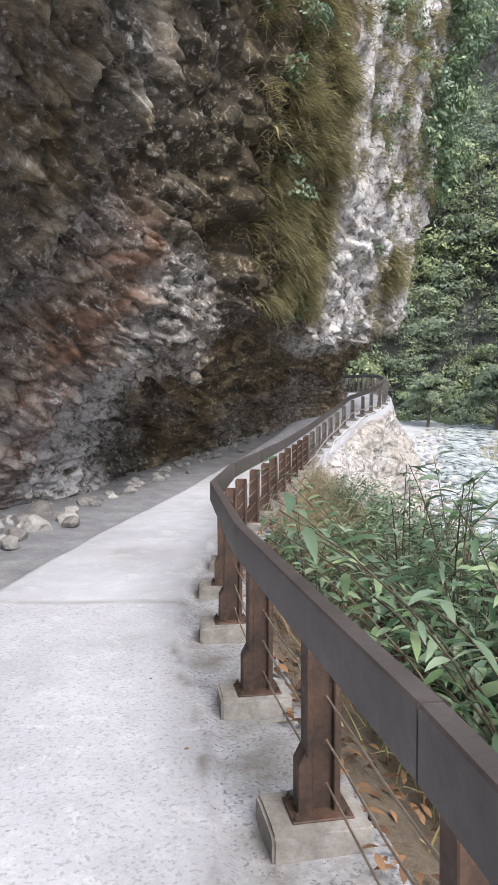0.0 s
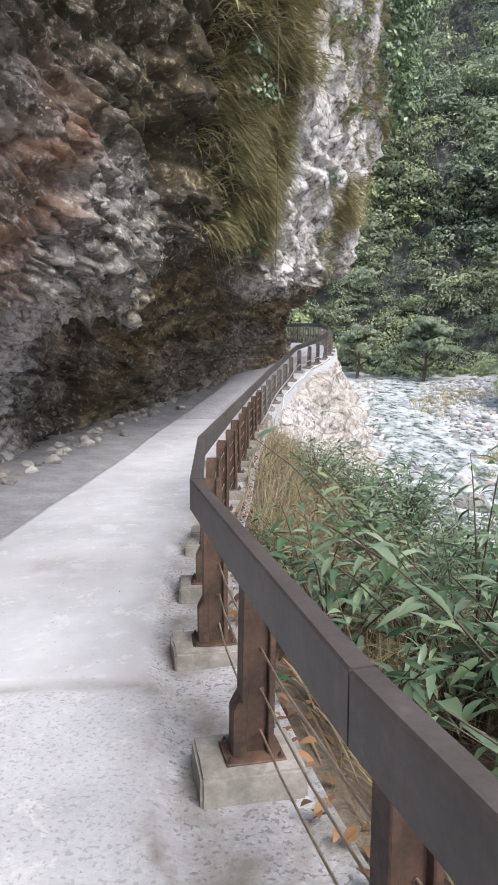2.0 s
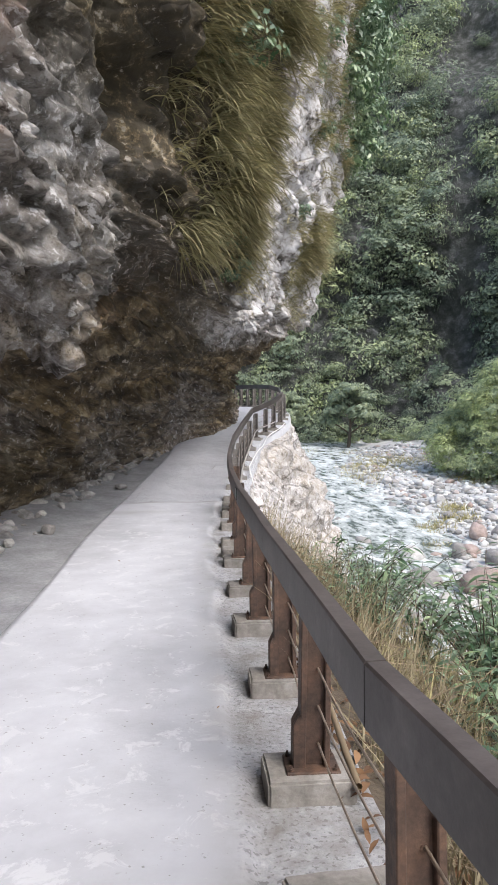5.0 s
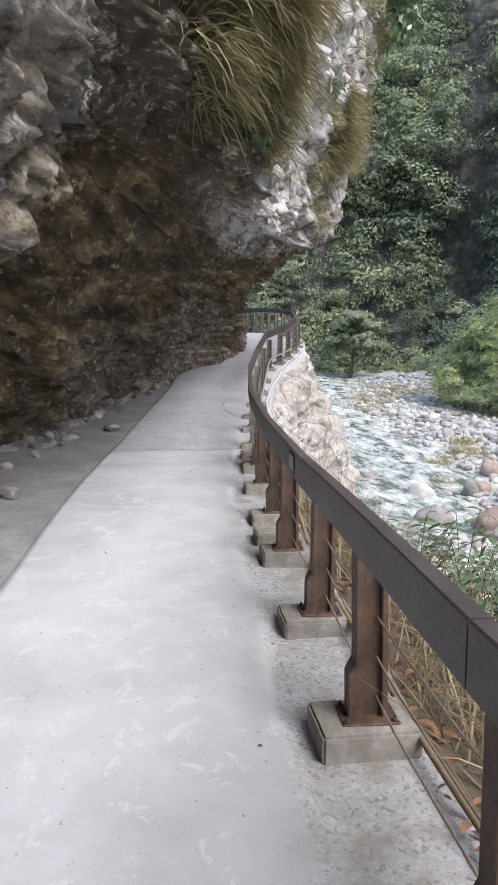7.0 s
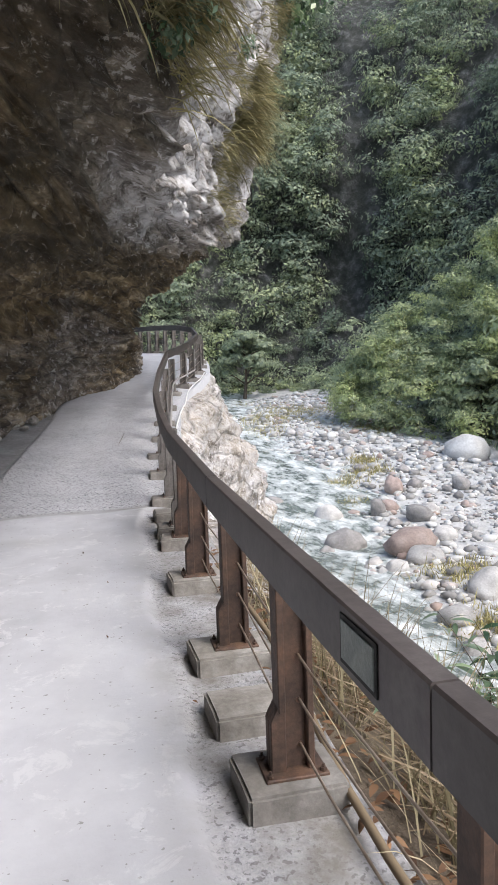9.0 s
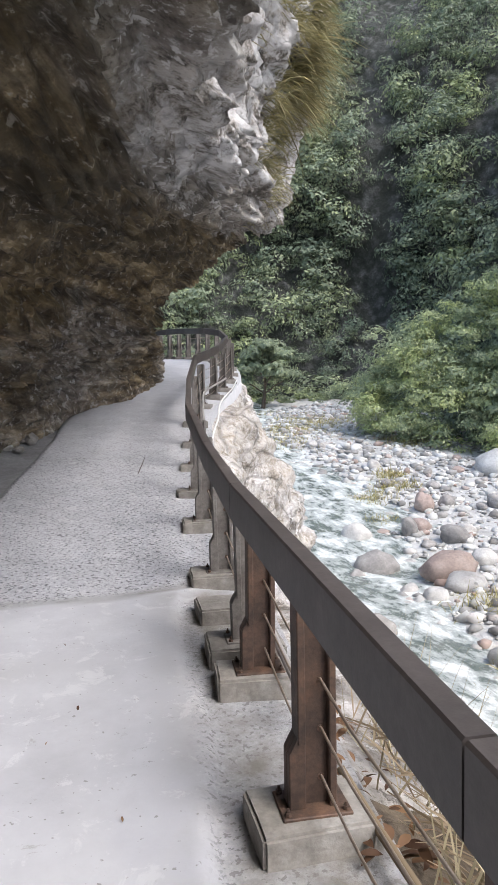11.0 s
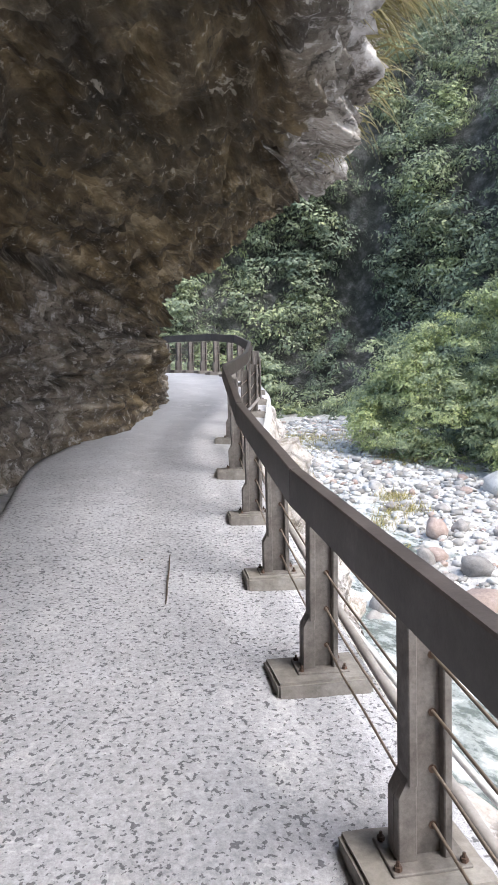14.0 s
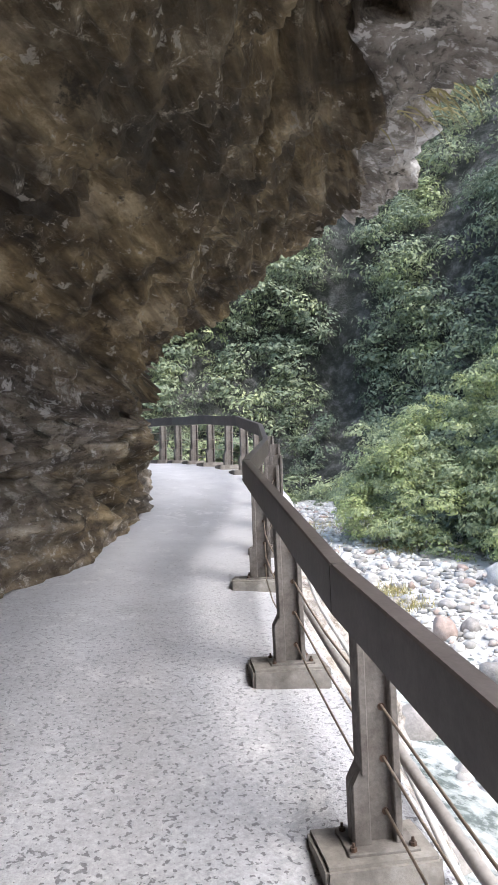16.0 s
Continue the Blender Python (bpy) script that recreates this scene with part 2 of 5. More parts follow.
M_WIRE = plain("dull_wire", [(0.3, (0.2, 0.15, 0.11)), (0.7, (0.36, 0.3, 0.25))], 6, 0.45, 0.5, 0.2, 0.002)
M_PIPE = plain("grey_conduit", [(0.3, (0.24, 0.22, 0.21)), (0.7, (0.36, 0.34, 0.33))], 5, 0.5, 0.0, 0.2, 0.003)
M_WHITEPIPE = plain("white_hose", [(0.3, (0.6, 0.6, 0.6)), (0.7, (0.8, 0.8, 0.79))], 5, 0.5, 0.0, 0.2, 0.003)
M_STONE = plain("river_stone", [(0.25, (0.28, 0.265, 0.255)), (0.5, (0.45, 0.435, 0.42)), (0.8, (0.62, 0.605, 0.585))], 1.4, 0.8, 0, 0.5, 0.03, 9, 0.35)
M_REDSTONE = plain("reddish_boulder", [(0.25, (0.2, 0.15, 0.135)), (0.5, (0.34, 0.265, 0.235)), (0.8, (0.48, 0.4, 0.36))], 1.2, 0.8, 0, 0.5, 0.03, 9, 0.2)
M_GREYSTONE = plain("grey_boulder", [(0.25, (0.16, 0.15, 0.145)), (0.5, (0.28, 0.265, 0.255)), (0.8, (0.45, 0.43, 0.41))], 1.2, 0.8, 0, 0.5, 0.03, 9, 0.3)
M_GRAVEL = plain("pale_gravel", [(0.25, (0.33, 0.32, 0.31)), (0.5, (0.48, 0.47, 0.455)), (0.8, (0.6, 0.59, 0.575))], 0.35, 0.9, 0, 1.0, 0.12, 9)
M_SOIL = plain("leafy_soil", [(0.3, (0.07, 0.052, 0.038)), (0.6, (0.16, 0.125, 0.09)), (0.8, (0.27, 0.22, 0.17))], 3.0, 0.95, 0, 0.8, 0.03, 9)
M_HILL = plain("dark_forest_rock", [(0.3, (0.02, 0.024, 0.018)), (0.48, (0.05, 0.053, 0.045)), (0.6, (0.11, 0.11, 0.104)), (0.72, (0.24, 0.236, 0.23))], 0.5, 0.95, 0, 1.0, 0.8, 7)
M_FOREST = leaf_material("forest_leaves", (0.15, 0.19, 0.14), (0.4, 0.45, 0.3), trans=0.35)
M_GROVE = leaf_material("light_grove_leaves", (0.25, 0.3, 0.19), (0.52, 0.57, 0.37), trans=0.45)
M_SHRUB = leaf_material("shrub_leaves", (0.06, 0.115, 0.06), (0.3, 0.38, 0.26), True, 0.28)
M_GRASS = leaf_material("hanging_grass_blades", (0.18, 0.16, 0.08), (0.5, 0.45, 0.26), True, 0.65)
M_DRY = leaf_material("dry_stalks", (0.12, 0.085, 0.05), (0.36, 0.28, 0.19), False, 0.8, 0.1)
M_STRAW = leaf_material("straw_grass", (0.2, 0.17, 0.1), (0.48, 0.41, 0.28), False, 0.8, 0.2)
M_LITTER = leaf_material("fallen_leaves", (0.07, 0.035, 0.02), (0.3, 0.17, 0.09), False, 0.7, 0.1)
M_BARK = plain("stem_bark", [(0.3, (0.05, 0.035, 0.025)), (0.7, (0.14, 0.11, 0.08))], 12, 0.9)
M_PLAQUE = plain("green_grey_plaque", [(0.3, (0.09, 0.12, 0.11)), (0.7, (0.2, 0.24, 0.22))], 12, 0.4)
M_DARK = plain("black_rubber", [(0.3, (0.012, 0.012, 0.012)), (0.7, (0.03, 0.03, 0.03))], 9, 0.8)


def water_material():
    m, nt, lk, b = mat_new("torrent_water")
    c = coords(nt)
    foam = tex_noise(nt, lk, c, 0.9, 9, 0.75, (1.0, 0.5, 1.0), 0.15)
    col = ramp(nt, lk, foam, [(0.4, (0.13, 0.155, 0.145)), (0.5, (0.32, 0.345, 0.335)), (0.57, (0.6, 0.62, 0.61)), (0.66, (0.8, 0.81, 0.8))])
    lk.new(col, b.inputs["Base Color"])
    lk.new(ramp(nt, lk, foam, [(0.42, (0.08, 0.08, 0.08)), (0.55, (0.7, 0.7, 0.7))]), b.inputs["Roughness"])
    bump(nt, lk, b, tex_noise(nt, lk, c, 2.2, 6, 0.7, (1, 0.6, 1)), 0.6, 0.12)
    return m


M_WATER = water_material()


# ---- building helpers ----
def mesh_obj(name, verts, faces, material, parent=None, smooth=False, label=""):
    me = bpy.data.meshes.new(name)
    me.from_pydata([tuple(v) for v in verts], [], [tuple(f) for f in faces])
    if smooth:
        me.polygons.foreach_set("use_smooth", [True] * len(me.polygons))
    me.materials.append(material)
    me.update()
    ob = new(name, me)
    if parent:
        ob.parent = parent
    if label:
        ob["label"] = label
    return ob


def part(name, bm, material, parent, label="", smooth=False):
    """Links a bmesh as one mesh object under a thing or under a part."""
    me = bpy.data.meshes.new(name)
    bm.to_mesh(me)
    bm.free()
    if smooth:
        me.polygons.foreach_set("use_smooth", [True] * len(me.polygons))
    me.materials.append(material)
    ob = new(name, me)
    ob.parent = parent
    if label:
        ob["label"] = label
    return ob


def box_bm(sx, sy, sz, at=(0, 0, 0), bev=0.0, seg=1):
    bm = bmesh.new()
    bmesh.ops.create_cube(bm, size=1, matrix=Matrix.Translation(at) @ Matrix.Diagonal((sx, sy, sz, 1)))
    if bev:
        bmesh.ops.bevel(bm, geom=bm.edges[:], offset=bev, segments=seg, affect="EDGES")
    return bm


def add_attr(me, name, values):
    a = me.attributes.new(name, "FLOAT", "POINT")
    a.data.foreach_set("value", np.asarray(values, dtype=np.float32))


def grid_faces(nu, nv, flip=False):
    i, j = np.meshgrid(np.arange(nu - 1), np.arange(nv - 1), indexing="ij")
    a = (i * nv + j).ravel()
    f = np.stack([a, a + nv, a + nv + 1, a + 1], 1)
    return f[:, ::-1] if flip else f


def big_mesh(name, verts, quads, material, smooth=True):
    """A mesh from numpy arrays of places and quads."""
    verts, quads = np.asarray(verts, np.float32), np.asarray(quads, np.int32)
    me = bpy.data.meshes.new(name)
    me.vertices.add(len(verts))
    me.vertices.foreach_set("co", verts.ravel())
    k = quads.shape[1]
    me.loops.add(quads.size)
    me.loops.foreach_set("vertex_index", quads.ravel())
    me.polygons.add(len(quads))
    me.polygons.foreach_set("loop_start", np.arange(0, quads.size, k, dtype=np.int32))
    if smooth:
        me.polygons.foreach_set("use_smooth", np.ones(len(quads), dtype=bool))
    me.materials.append(material)
    me.update(calc_edges=True)
    me.validate()
    return new(name, me)


def blur(g, n, axis):
    for _ in range(n):
        lo = np.take(g, np.maximum(np.arange(g.shape[axis]) - 1, 0), axis)
        hi = np.take(g, np.minimum(np.arange(g.shape[axis]) + 1, g.shape[axis] - 1), axis)
        g = 0.25 * lo + 0.5 * g + 0.25 * hi
    return g


def grid_normals(g):
    n = np.cross(np.gradient(g, axis=0), np.gradient(g, axis=1))
    return n / np.maximum(np.linalg.norm(n, axis=-1, keepdims=True), 1e-9)


def tube(points, radius, sides=6):
    """Places and quads of a round bar along a line of points."""
    p = np.array(points, float)
    t = np.gradient(p, axis=0)
    t /= np.linalg.norm(t, axis=1, keepdims=True)
    side = np.cross(t, (0, 0, 1.0))
    bad = np.linalg.norm(side, axis=1) < 1e-3
    side[bad] = (1, 0, 0)
    side /= np.linalg.norm(side, axis=1, keepdims=True)
    up = np.cross(side, t)
    r = np.broadcast_to(np.asarray(radius, float), (len(p),))
    a = np.linspace(0, 2 * np.pi, sides, endpoint=False)
    v = p[:, None] + r[:, None, None] * (np.cos(a)[None, :, None] * side[:, None] + np.sin(a)[None, :, None] * up[:, None])
    q = []
    for i in range(len(p) - 1):
        for j in range(sides):
            q.append((i * sides + j, i * sides + (j + 1) % sides, (i + 1) * sides + (j + 1) % sides, (i + 1) * sides + j))
    return v.reshape(-1, 3), q


def curve_at(keys):
    """A smooth function through (s, value) rows."""
    s = np.array([k[0] for k in keys], float)
    v = np.array([k[1] for k in keys], float)
    m = np.gradient(v, s)

    def f(x):
        x = np.asarray(x, float)
        i = np.clip(np.searchsorted(s, x) - 1, 0, len(s) - 2)
        h = s[i + 1] - s[i]
        u = np.clip((x - s[i]) / h, 0, 1)
        val = (2 * u**3 - 3 * u**2 + 1) * v[i] + (u**3 - 2 * u**2 + u) * h * m[i] + (-2 * u**3 + 3 * u**2) * v[i + 1] + (u**3 - u**2) * h * m[i + 1]
        return val
    return f


# ---- plan ----
G = curve_at([(-12, -0.1), (0, 0.0), (8, 0.01), (12, 0.03), (16, 0.12), (20, 0.35), (24, 0.79), (28, 1.46), (30.8, 1.95), (33, 2.35), (35, 2.6), (37, 2.75), (40, 2.85), (48, 2.9)])
EDGE_L = curve_at([(-12, -3.2), (0, -2.75), (6.3, -2.29), (9.1, -2.03), (10.9, -1.8), (13.8, -1.35), (16.5, -0.98), (18.5, -0.6), (20.6, -0.1), (22.7, 0.42), (25.2, 1.15), (27.2, 1.78), (28.1, 2.45), (29.8, 3.68), (32.6, 4.45), (35, 4.3), (38, 2.6), (41, 0.0), (44, -3)])
EDGE_R = curve_at([(-12, 0.9), (0, 0.45), (2.44, 0.05), (3.6, -0.17), (4.86, -0.36), (6.03, -0.46), (7.1, -0.45), (8.25, -0.36), (9.6, -0.2), (10.76, 0.0), (12.0, 0.17), (13.18, 0.37), (14.45, 0.55), (15.65, 0.78), (16.88, 0.98), (17.93, 1.2), (19.43, 1.53), (20.75, 1.82), (21.93, 2.12), (23.15, 2.47), (24.45, 2.86), (25.86, 3.29), (27.38, 3.83), (28.3, 4.38), (29.6, 5.1), (31, 5.75), (33, 6.3), (35, 6.45), (37, 6.2), (39, 5.4), (41, 4.2), (44, 2)])


def river_level(y):
    return np.interp(np.asarray(y, float), (-400, 45, 90, 140, 600), (-7.6, -7.6, -2.5, 1.5, 30))


# ---- path ----
def build_path():
    ys = np.concatenate([np.arange(-8, 0, 0.2), np.arange(0, 28, 0.06), np.arange(28, 43.01, 0.15)])
    nv = 64
    u = 1 - (1 - np.linspace(0, 1, nv)) ** 1.45
    l, r = EDGE_L(ys), EDGE_R(ys) + 0.5
    x = l[:, None] + (r - l)[:, None] * u[None]
    y = np.repeat(ys[:, None], nv, 1)
    z = G(y)
    wob = np.array([[0.016 * noise.noise((a * 0.9, b * 0.9, 0)) + 0.005 * noise.noise((a * 4, b * 4, 5)) for a, b in zip(ra, rb)] for ra, rb in zip(x, y)])
    z = z + wob
    strip = np.clip((x - (EDGE_R(ys)[:, None] - 0.12 - 0.05 * np.sin(ys * 3.1)[:, None])) / 0.05, 0, 1) * (y < 19.4)
    z -= 0.035 * strip
    for jy in (5.82, 19.5):
        z -= 0.008 * np.exp(-((y - jy - 0.03 * np.sin(x * 5)) / 0.05) ** 2)
    g = np.stack([x, y, z], -1)
    top = g.reshape(-1, 3)
    n0 = len(ys)
    low_l, low_r = g[:, 0] - (0.02, 0, 0.25), g[:, -1] - (-0.02, 0, 0.35)
    verts = np.concatenate([top, low_l, low_r])
    q = grid_faces(n0, nv, True)
    k = np.arange(n0 - 1)
    ql = np.stack([k * nv, (k + 1) * nv, len(top) + k + 1, len(top) + k], 1)
    qr = np.stack([k * nv + nv - 1, len(top) + n0 + k, len(top) + n0 + k + 1, (k + 1) * nv + nv - 1], 1)
    ob = big_mesh("path", verts, np.concatenate([q[:, ::-1], ql[:, ::-1], qr[:, ::-1]]), M_PATH)
    yy, xx = verts[:, 1], verts[:, 0]
    rough = np.clip((5.8 - yy) / 0.05, 0, 1) * 0.35 + np.clip((yy - 19.5) / 0.05, 0, 1) * np.clip((29 - yy) / 5, 0, 1)
    edge = np.clip((xx - (EDGE_R(yy) - 0.35)) / 0.4, 0, 1)
    rough = np.maximum(rough, 0.8 * np.clip((xx - (EDGE_R(yy) - 0.14)) / 0.06, 0, 1) * (yy < 19.3))
    dirt = 0.9 * edge * (yy < 19.4) + 0.15 * edge
    dirt = dirt + 0.9 * np.clip((xx - EDGE_R(yy) - 0.05) / 0.15, 0, 1) * (yy < 18.9)
    crack = EDGE_R(yy) - 0.14 - 0.04 * np.sin(yy * 3.1) - 0.02 * np.sin(yy * 11)
    dirt = dirt + 1.2 * np.exp(-((xx - crack) / 0.018) ** 2) * (yy < 6.1) * (0.6 + 0.4 * np.sin(yy * 7))
    for cx, cy, sx, sy in ((-1.35, 8.0, 0.55, 0.35), (-1.2, 7.8, 0.35, 0.5), (-0.2, 18.6, 0.7, 0.15)):
        dirt = dirt + 0.45 * np.exp(-((xx - cx) / sx) ** 2 - ((yy - cy) / sy) ** 2)
    for jy in (5.82, 19.5):
        dirt = dirt + 0.8 * np.exp(-((yy - jy - 0.03 * np.sin(xx * 5)) / 0.05) ** 2)
    add_attr(ob.data, "rough_finish", rough)
    add_attr(ob.data, "dirt", np.clip(dirt, 0, 1))
    return tagged(ob, "pale grey concrete footpath, worn and pitted, beside the cliff", "path", kind="structure")


build_path()


def build_verge():
    """Grit between the concrete and the foot of the cliff."""
    ys = np.arange(-8, 44, 0.15)
    us = np.linspace(0, 1, 26)
    l, r = EDGE_L(ys) - 6.0, EDGE_L(ys) + 0.15
    x = l[:, None] + (r - l)[:, None] * us[None]
    y = np.repeat(ys[:, None], 26, 1)
    z = G(y) - 0.05 + np.clip((EDGE_L(ys)[:, None] - x - 0.6) * 0.06, -0.02, 0.3)
    z = z + np.array([[0.035 * noise.fractal((a * 1.5, b * 1.5, 2), 0.8, 2, 4) for a, b in zip(ra, rb)] for ra, rb in zip(x, y)])
    z[:, -1] = G(ys) - 0.06
    ob = big_mesh("verge", np.stack([x, y, z], -1).reshape(-1, 3), grid_faces(len(ys), 26), M_DIRT)
    return tagged(ob, "grey gritty verge between path and cliff foot", "ground", kind="structure")


build_verge()


# ---- cliff ----
CLIFF = [
    (-8, [(-5.4, 0), (-5.3, 1.5), (-5.0, 3.0), (-4.2, 4.2), (-3.2, 5.2), (-2.2, 6.2), (-1.6, 7.5), (-1.2, 9), (-1, 12), (-1, 18), (-1, 30)]),
    (2, [(-4.9, 0), (-4.8, 1.5), (-4.5, 2.8), (-3.7, 3.9), (-2.8, 4.9), (-1.9, 5.8), (-1.4, 7), (-1.0, 8.5), (-0.6, 12), (-0.3, 18), (0, 30)]),
    (6, [(-4.6, 0), (-4.5, 1.3), (-4.1, 2.3), (-3.2, 3.2), (-2.3, 4.0), (-1.6, 4.7), (-1.1, 5.6), (-0.6, 7.5), (-0.2, 11), (0, 18), (0.5, 30)]),
    (8, [(-4.4, 0), (-4.3, 1.2), (-3.8, 2.2), (-2.9, 3.1), (-2.1, 3.9), (-1.5, 4.6), (-1.0, 5.5), (-0.4, 7.5), (0.1, 11), (0.5, 18), (1, 30)]),
    (8.55, [(-4.4, 0), (-4.3, 1.2), (-3.7, 2.2), (-2.8, 3.1), (-2.0, 3.9), (-1.4, 4.6), (-0.9, 5.5), (-0.35, 7.5), (0.2, 11), (0.6, 18), (1.1, 30)]),
    (9.1, [(-4.6, 0), (-4.5, 1.2), (-4.3, 2.2), (-3.9, 3.2), (-3.4, 4.2), (-3.0, 5.2), (-2.6, 6.2), (-1.9, 7.8), (-0.6, 11), (0.8, 18), (1.5, 30)]),
    (10.8, [(-4.1, 0), (-3.8, 0.8), (-3.3, 1.5), (-2.6, 2.0), (-2.2, 2.6), (-2.0, 3.3), (-1.8, 4.4), (-1.4, 6.4), (-0.3, 10), (1, 18), (2, 30)]),
    (12.4, [(-3.7, 0), (-3.5, 0.7), (-3.2, 1.5), (-2.6, 2.2), (-1.8, 2.6), (-1.35, 3.2), (-1.15, 4.2), (-1.0, 5.6), (0.2, 9), (1.4, 18), (2.2, 30)]),
    (13.3, [(-3.25, 0), (-3.25, 0.8), (-3.05, 1.5), (-2.6, 2.15), (-1.9, 2.4), (-1.2, 2.45), (-0.85, 3.4), (-0.6, 5.0), (0.5, 8.4), (1.7, 18), (2.4, 30)]),
    (14.2, [(-3.1, 0), (-3.15, 0.8), (-3.1, 1.7), (-2.6, 2.35), (-1.6, 2.5), (-0.95, 2.35), (-0.55, 3.2), (-0.2, 4.8), (0.9, 8), (2, 18), (2.6, 30)]),
    (17, [(-2.95, 0.1), (-2.95, 0.9), (-2.8, 1.8), (-2.1, 2.4), (-0.9, 2.85), (-0.1, 3.05), (0.3, 3.45), (1.0, 4.2), (2.2, 7.5), (2.9, 18), (3.4, 30)]),
    (20, [(-1.9, 0.3), (-1.8, 1.0), (-1.4, 1.7), (-0.7, 2.2), (0.1, 2.6), (0.9, 2.95), (1.45, 3.2), (2.0, 4.3), (2.9, 8), (4.0, 18), (4.5, 30)]),
    (24, [(-0.1, 0.75), (0.0, 1.5), (0.4, 2.3), (1.0, 2.85), (1.8, 3.25), (2.6, 3.55), (3.25, 3.7), (3.75, 4.65), (4.85, 8), (6.2, 18), (6.8, 30)]),
    (27.5, [(1.65, 1.3), (1.8, 2.0), (2.2, 2.75), (2.8, 3.3), (3.6, 3.75), (4.5, 4.15), (5.2, 4.5), (5.75, 5.15), (6.7, 9), (8.3, 18), (9, 30)]),
    (28.3, [(2.45, 1.45), (2.5, 2.1), (2.9, 2.75), (3.4, 3.2), (4.0, 3.65), (4.7, 4.05), (5.4, 4.4), (6.1, 5.2), (6.95, 9), (8.8, 18), (9.5, 30)]),
    (29.5, [(3.3, 1.7), (3.35, 2.4), (3.55, 2.95), (3.9, 3.4), (4.5, 3.9), (5.1, 4.4), (5.6, 4.9), (6.2, 6), (6.9, 9), (8.8, 18), (9.4, 30)]),
    (32.2, [(4.4, 2.1), (4.35, 2.8), (4.4, 3.5), (4.7, 4.2), (5.1, 4.9), (5.6, 5.5), (5.9, 6.1), (6.1, 7), (6.3, 9), (6.6, 18), (7, 30)]),
    (35, [(3.8, 2.5), (3.7, 3.2), (3.6, 4), (3.7, 4.7), (3.9, 5.3), (4.2, 6), (4.5, 6.8), (4.8, 8), (5, 10), (5.4, 18), (6, 30)]),
    (40, [(0, 2.8), (-0.1, 3.5), (-0.1, 4.2), (0, 5), (0.1, 6), (0.3, 7), (0.5, 8), (0.8, 9), (1, 11), (1.5, 18), (2, 30)]),
    (48, [(-6, 2.8), (-6, 3.5), (-6, 4.2), (-6, 5), (-6, 6), (-6, 7), (-6, 8), (-6, 9), (-6, 11), (-6, 18), (-6, 30)]),
]


def build_cliff():
    ys0 = np.array([row[0] for row in CLIFF], float)
    ctl = np.array([row[1] for row in CLIFF], float)
    ys = np.concatenate([np.arange(-8, 4, 0.3), np.arange(4, 34, 0.062), np.arange(34, 48.1, 0.3)])
    npf = ctl.shape[1]
    v = np.concatenate([np.linspace(0, 8, 270, endpoint=False), np.linspace(8, 10, 60)])
    line = np.stack([[np.interp(ys, ys0, ctl[:, k, c]) for k in range(npf)] for c in range(2)], -1)
    line = np.transpose(line, (1, 0, 2))
    i = np.clip(v.astype(int), 0, npf - 2)
    f = (v - i)[None, :, None]
    prof = line[:, i] * (1 - f) + line[:, i + 1] * f
    g = np.stack([prof[..., 0], np.repeat(ys[:, None], len(v), 1), prof[..., 1]], -1)
    g = blur(blur(g, 14, 0), 9, 1)
    g[..., 0] += 0.32 * (np.clip((ys - 24) / 3, 0, 1) * np.clip((33.5 - ys) / 2, 0, 1))[:, None] * np.clip((2.2 - v) / 1.2, 0, 1)[None]
    g[:, 0, 2] -= 0.3
    n = grid_normals(g)
    if (n[260, 200, 0]) < 0:
        n = -n
    flat, nn = g.reshape(-1, 3), n.reshape(-1, 3)
    disp = np.empty(len(flat))
    for k, (x, y, z) in enumerate(flat):
        p = Vector((x * 0.8, y * 0.75, z * 1.15))
        q = Vector((x * 0.9 + 0.25 * z, y * 0.7 - 0.3 * z, z * 1.6))
        d = 0.22 * noise.noise(p * 0.45) + 0.22 * noise.noise(p * 0.95)
        w = Vector((noise.noise(q * 1.7), noise.noise(q * 1.7 + Vector((5, 2, 8))), noise.noise(q * 1.7 + Vector((1, 9, 4))))) * 0.35
        soft = 0.3 if y > 14 and 0.28 < (k % len(v)) / len(v) < 0.66 else 1.0
        f1 = noise.voronoi(q * 0.85 + w)[0]
        d += 0.2 * soft * min(f1[1] - f1[0], 0.45) / 0.45
        f2 = noise.voronoi(q * 2.3 + Vector((7, 3, 1)) + w * 1.5)[0]
        d += 0.12 * soft * min(f2[1] - f2[0], 0.4) / 0.4
        f3 = noise.voronoi(q * 5.5 + Vector((2, 6, 4)) + w * 2.5)[0]
        d += 0.05 * min(f3[1] - f3[0], 0.4) / 0.4
        d += 0.12 * soft * noise.ridged_multi_fractal(q * 1.3, 0.9, 2.1, 5, 1.0, 2.0)
        bed = v[k % len(v)] * 0.9 + 0.1 * y + 0.6 * noise.noise(p * 0.6)
        d += 0.26 * abs(noise.noise((bed * 1.9, y * 0.3, x * 0.2))) + 0.15 * abs(noise.noise((bed * 5.0, y * 0.7, x * 0.5)))
        d += 0.07 * noise.fractal(q * 5.0, 0.6, 2.0, 4)
        disp[k] = d
    disp -= disp.mean() + 0.03
    # cavities worn into the face
    for c, r, a in (((-0.5, 13.6, 4.7), 0.5, 0.9), ((-0.7, 13.2, 5.4), 0.35, 0.5), ((-0.85, 7.6, 6.1), 0.45, 0.9), ((3.7, 25.0, 3.8), 0.34, 0.7), ((4.5, 26.2, 4.1), 0.3, 0.35), ((-1.35, 8.3, 6.2), 0.3, 0.6), ((-2.6, 18.0, 1.2), 0.7, 0.5), ((-0.4, 23.5, 1.5), 0.6, 0.4)):
        disp -= a * np.exp(-(((flat - c) / r) ** 2).sum(1))
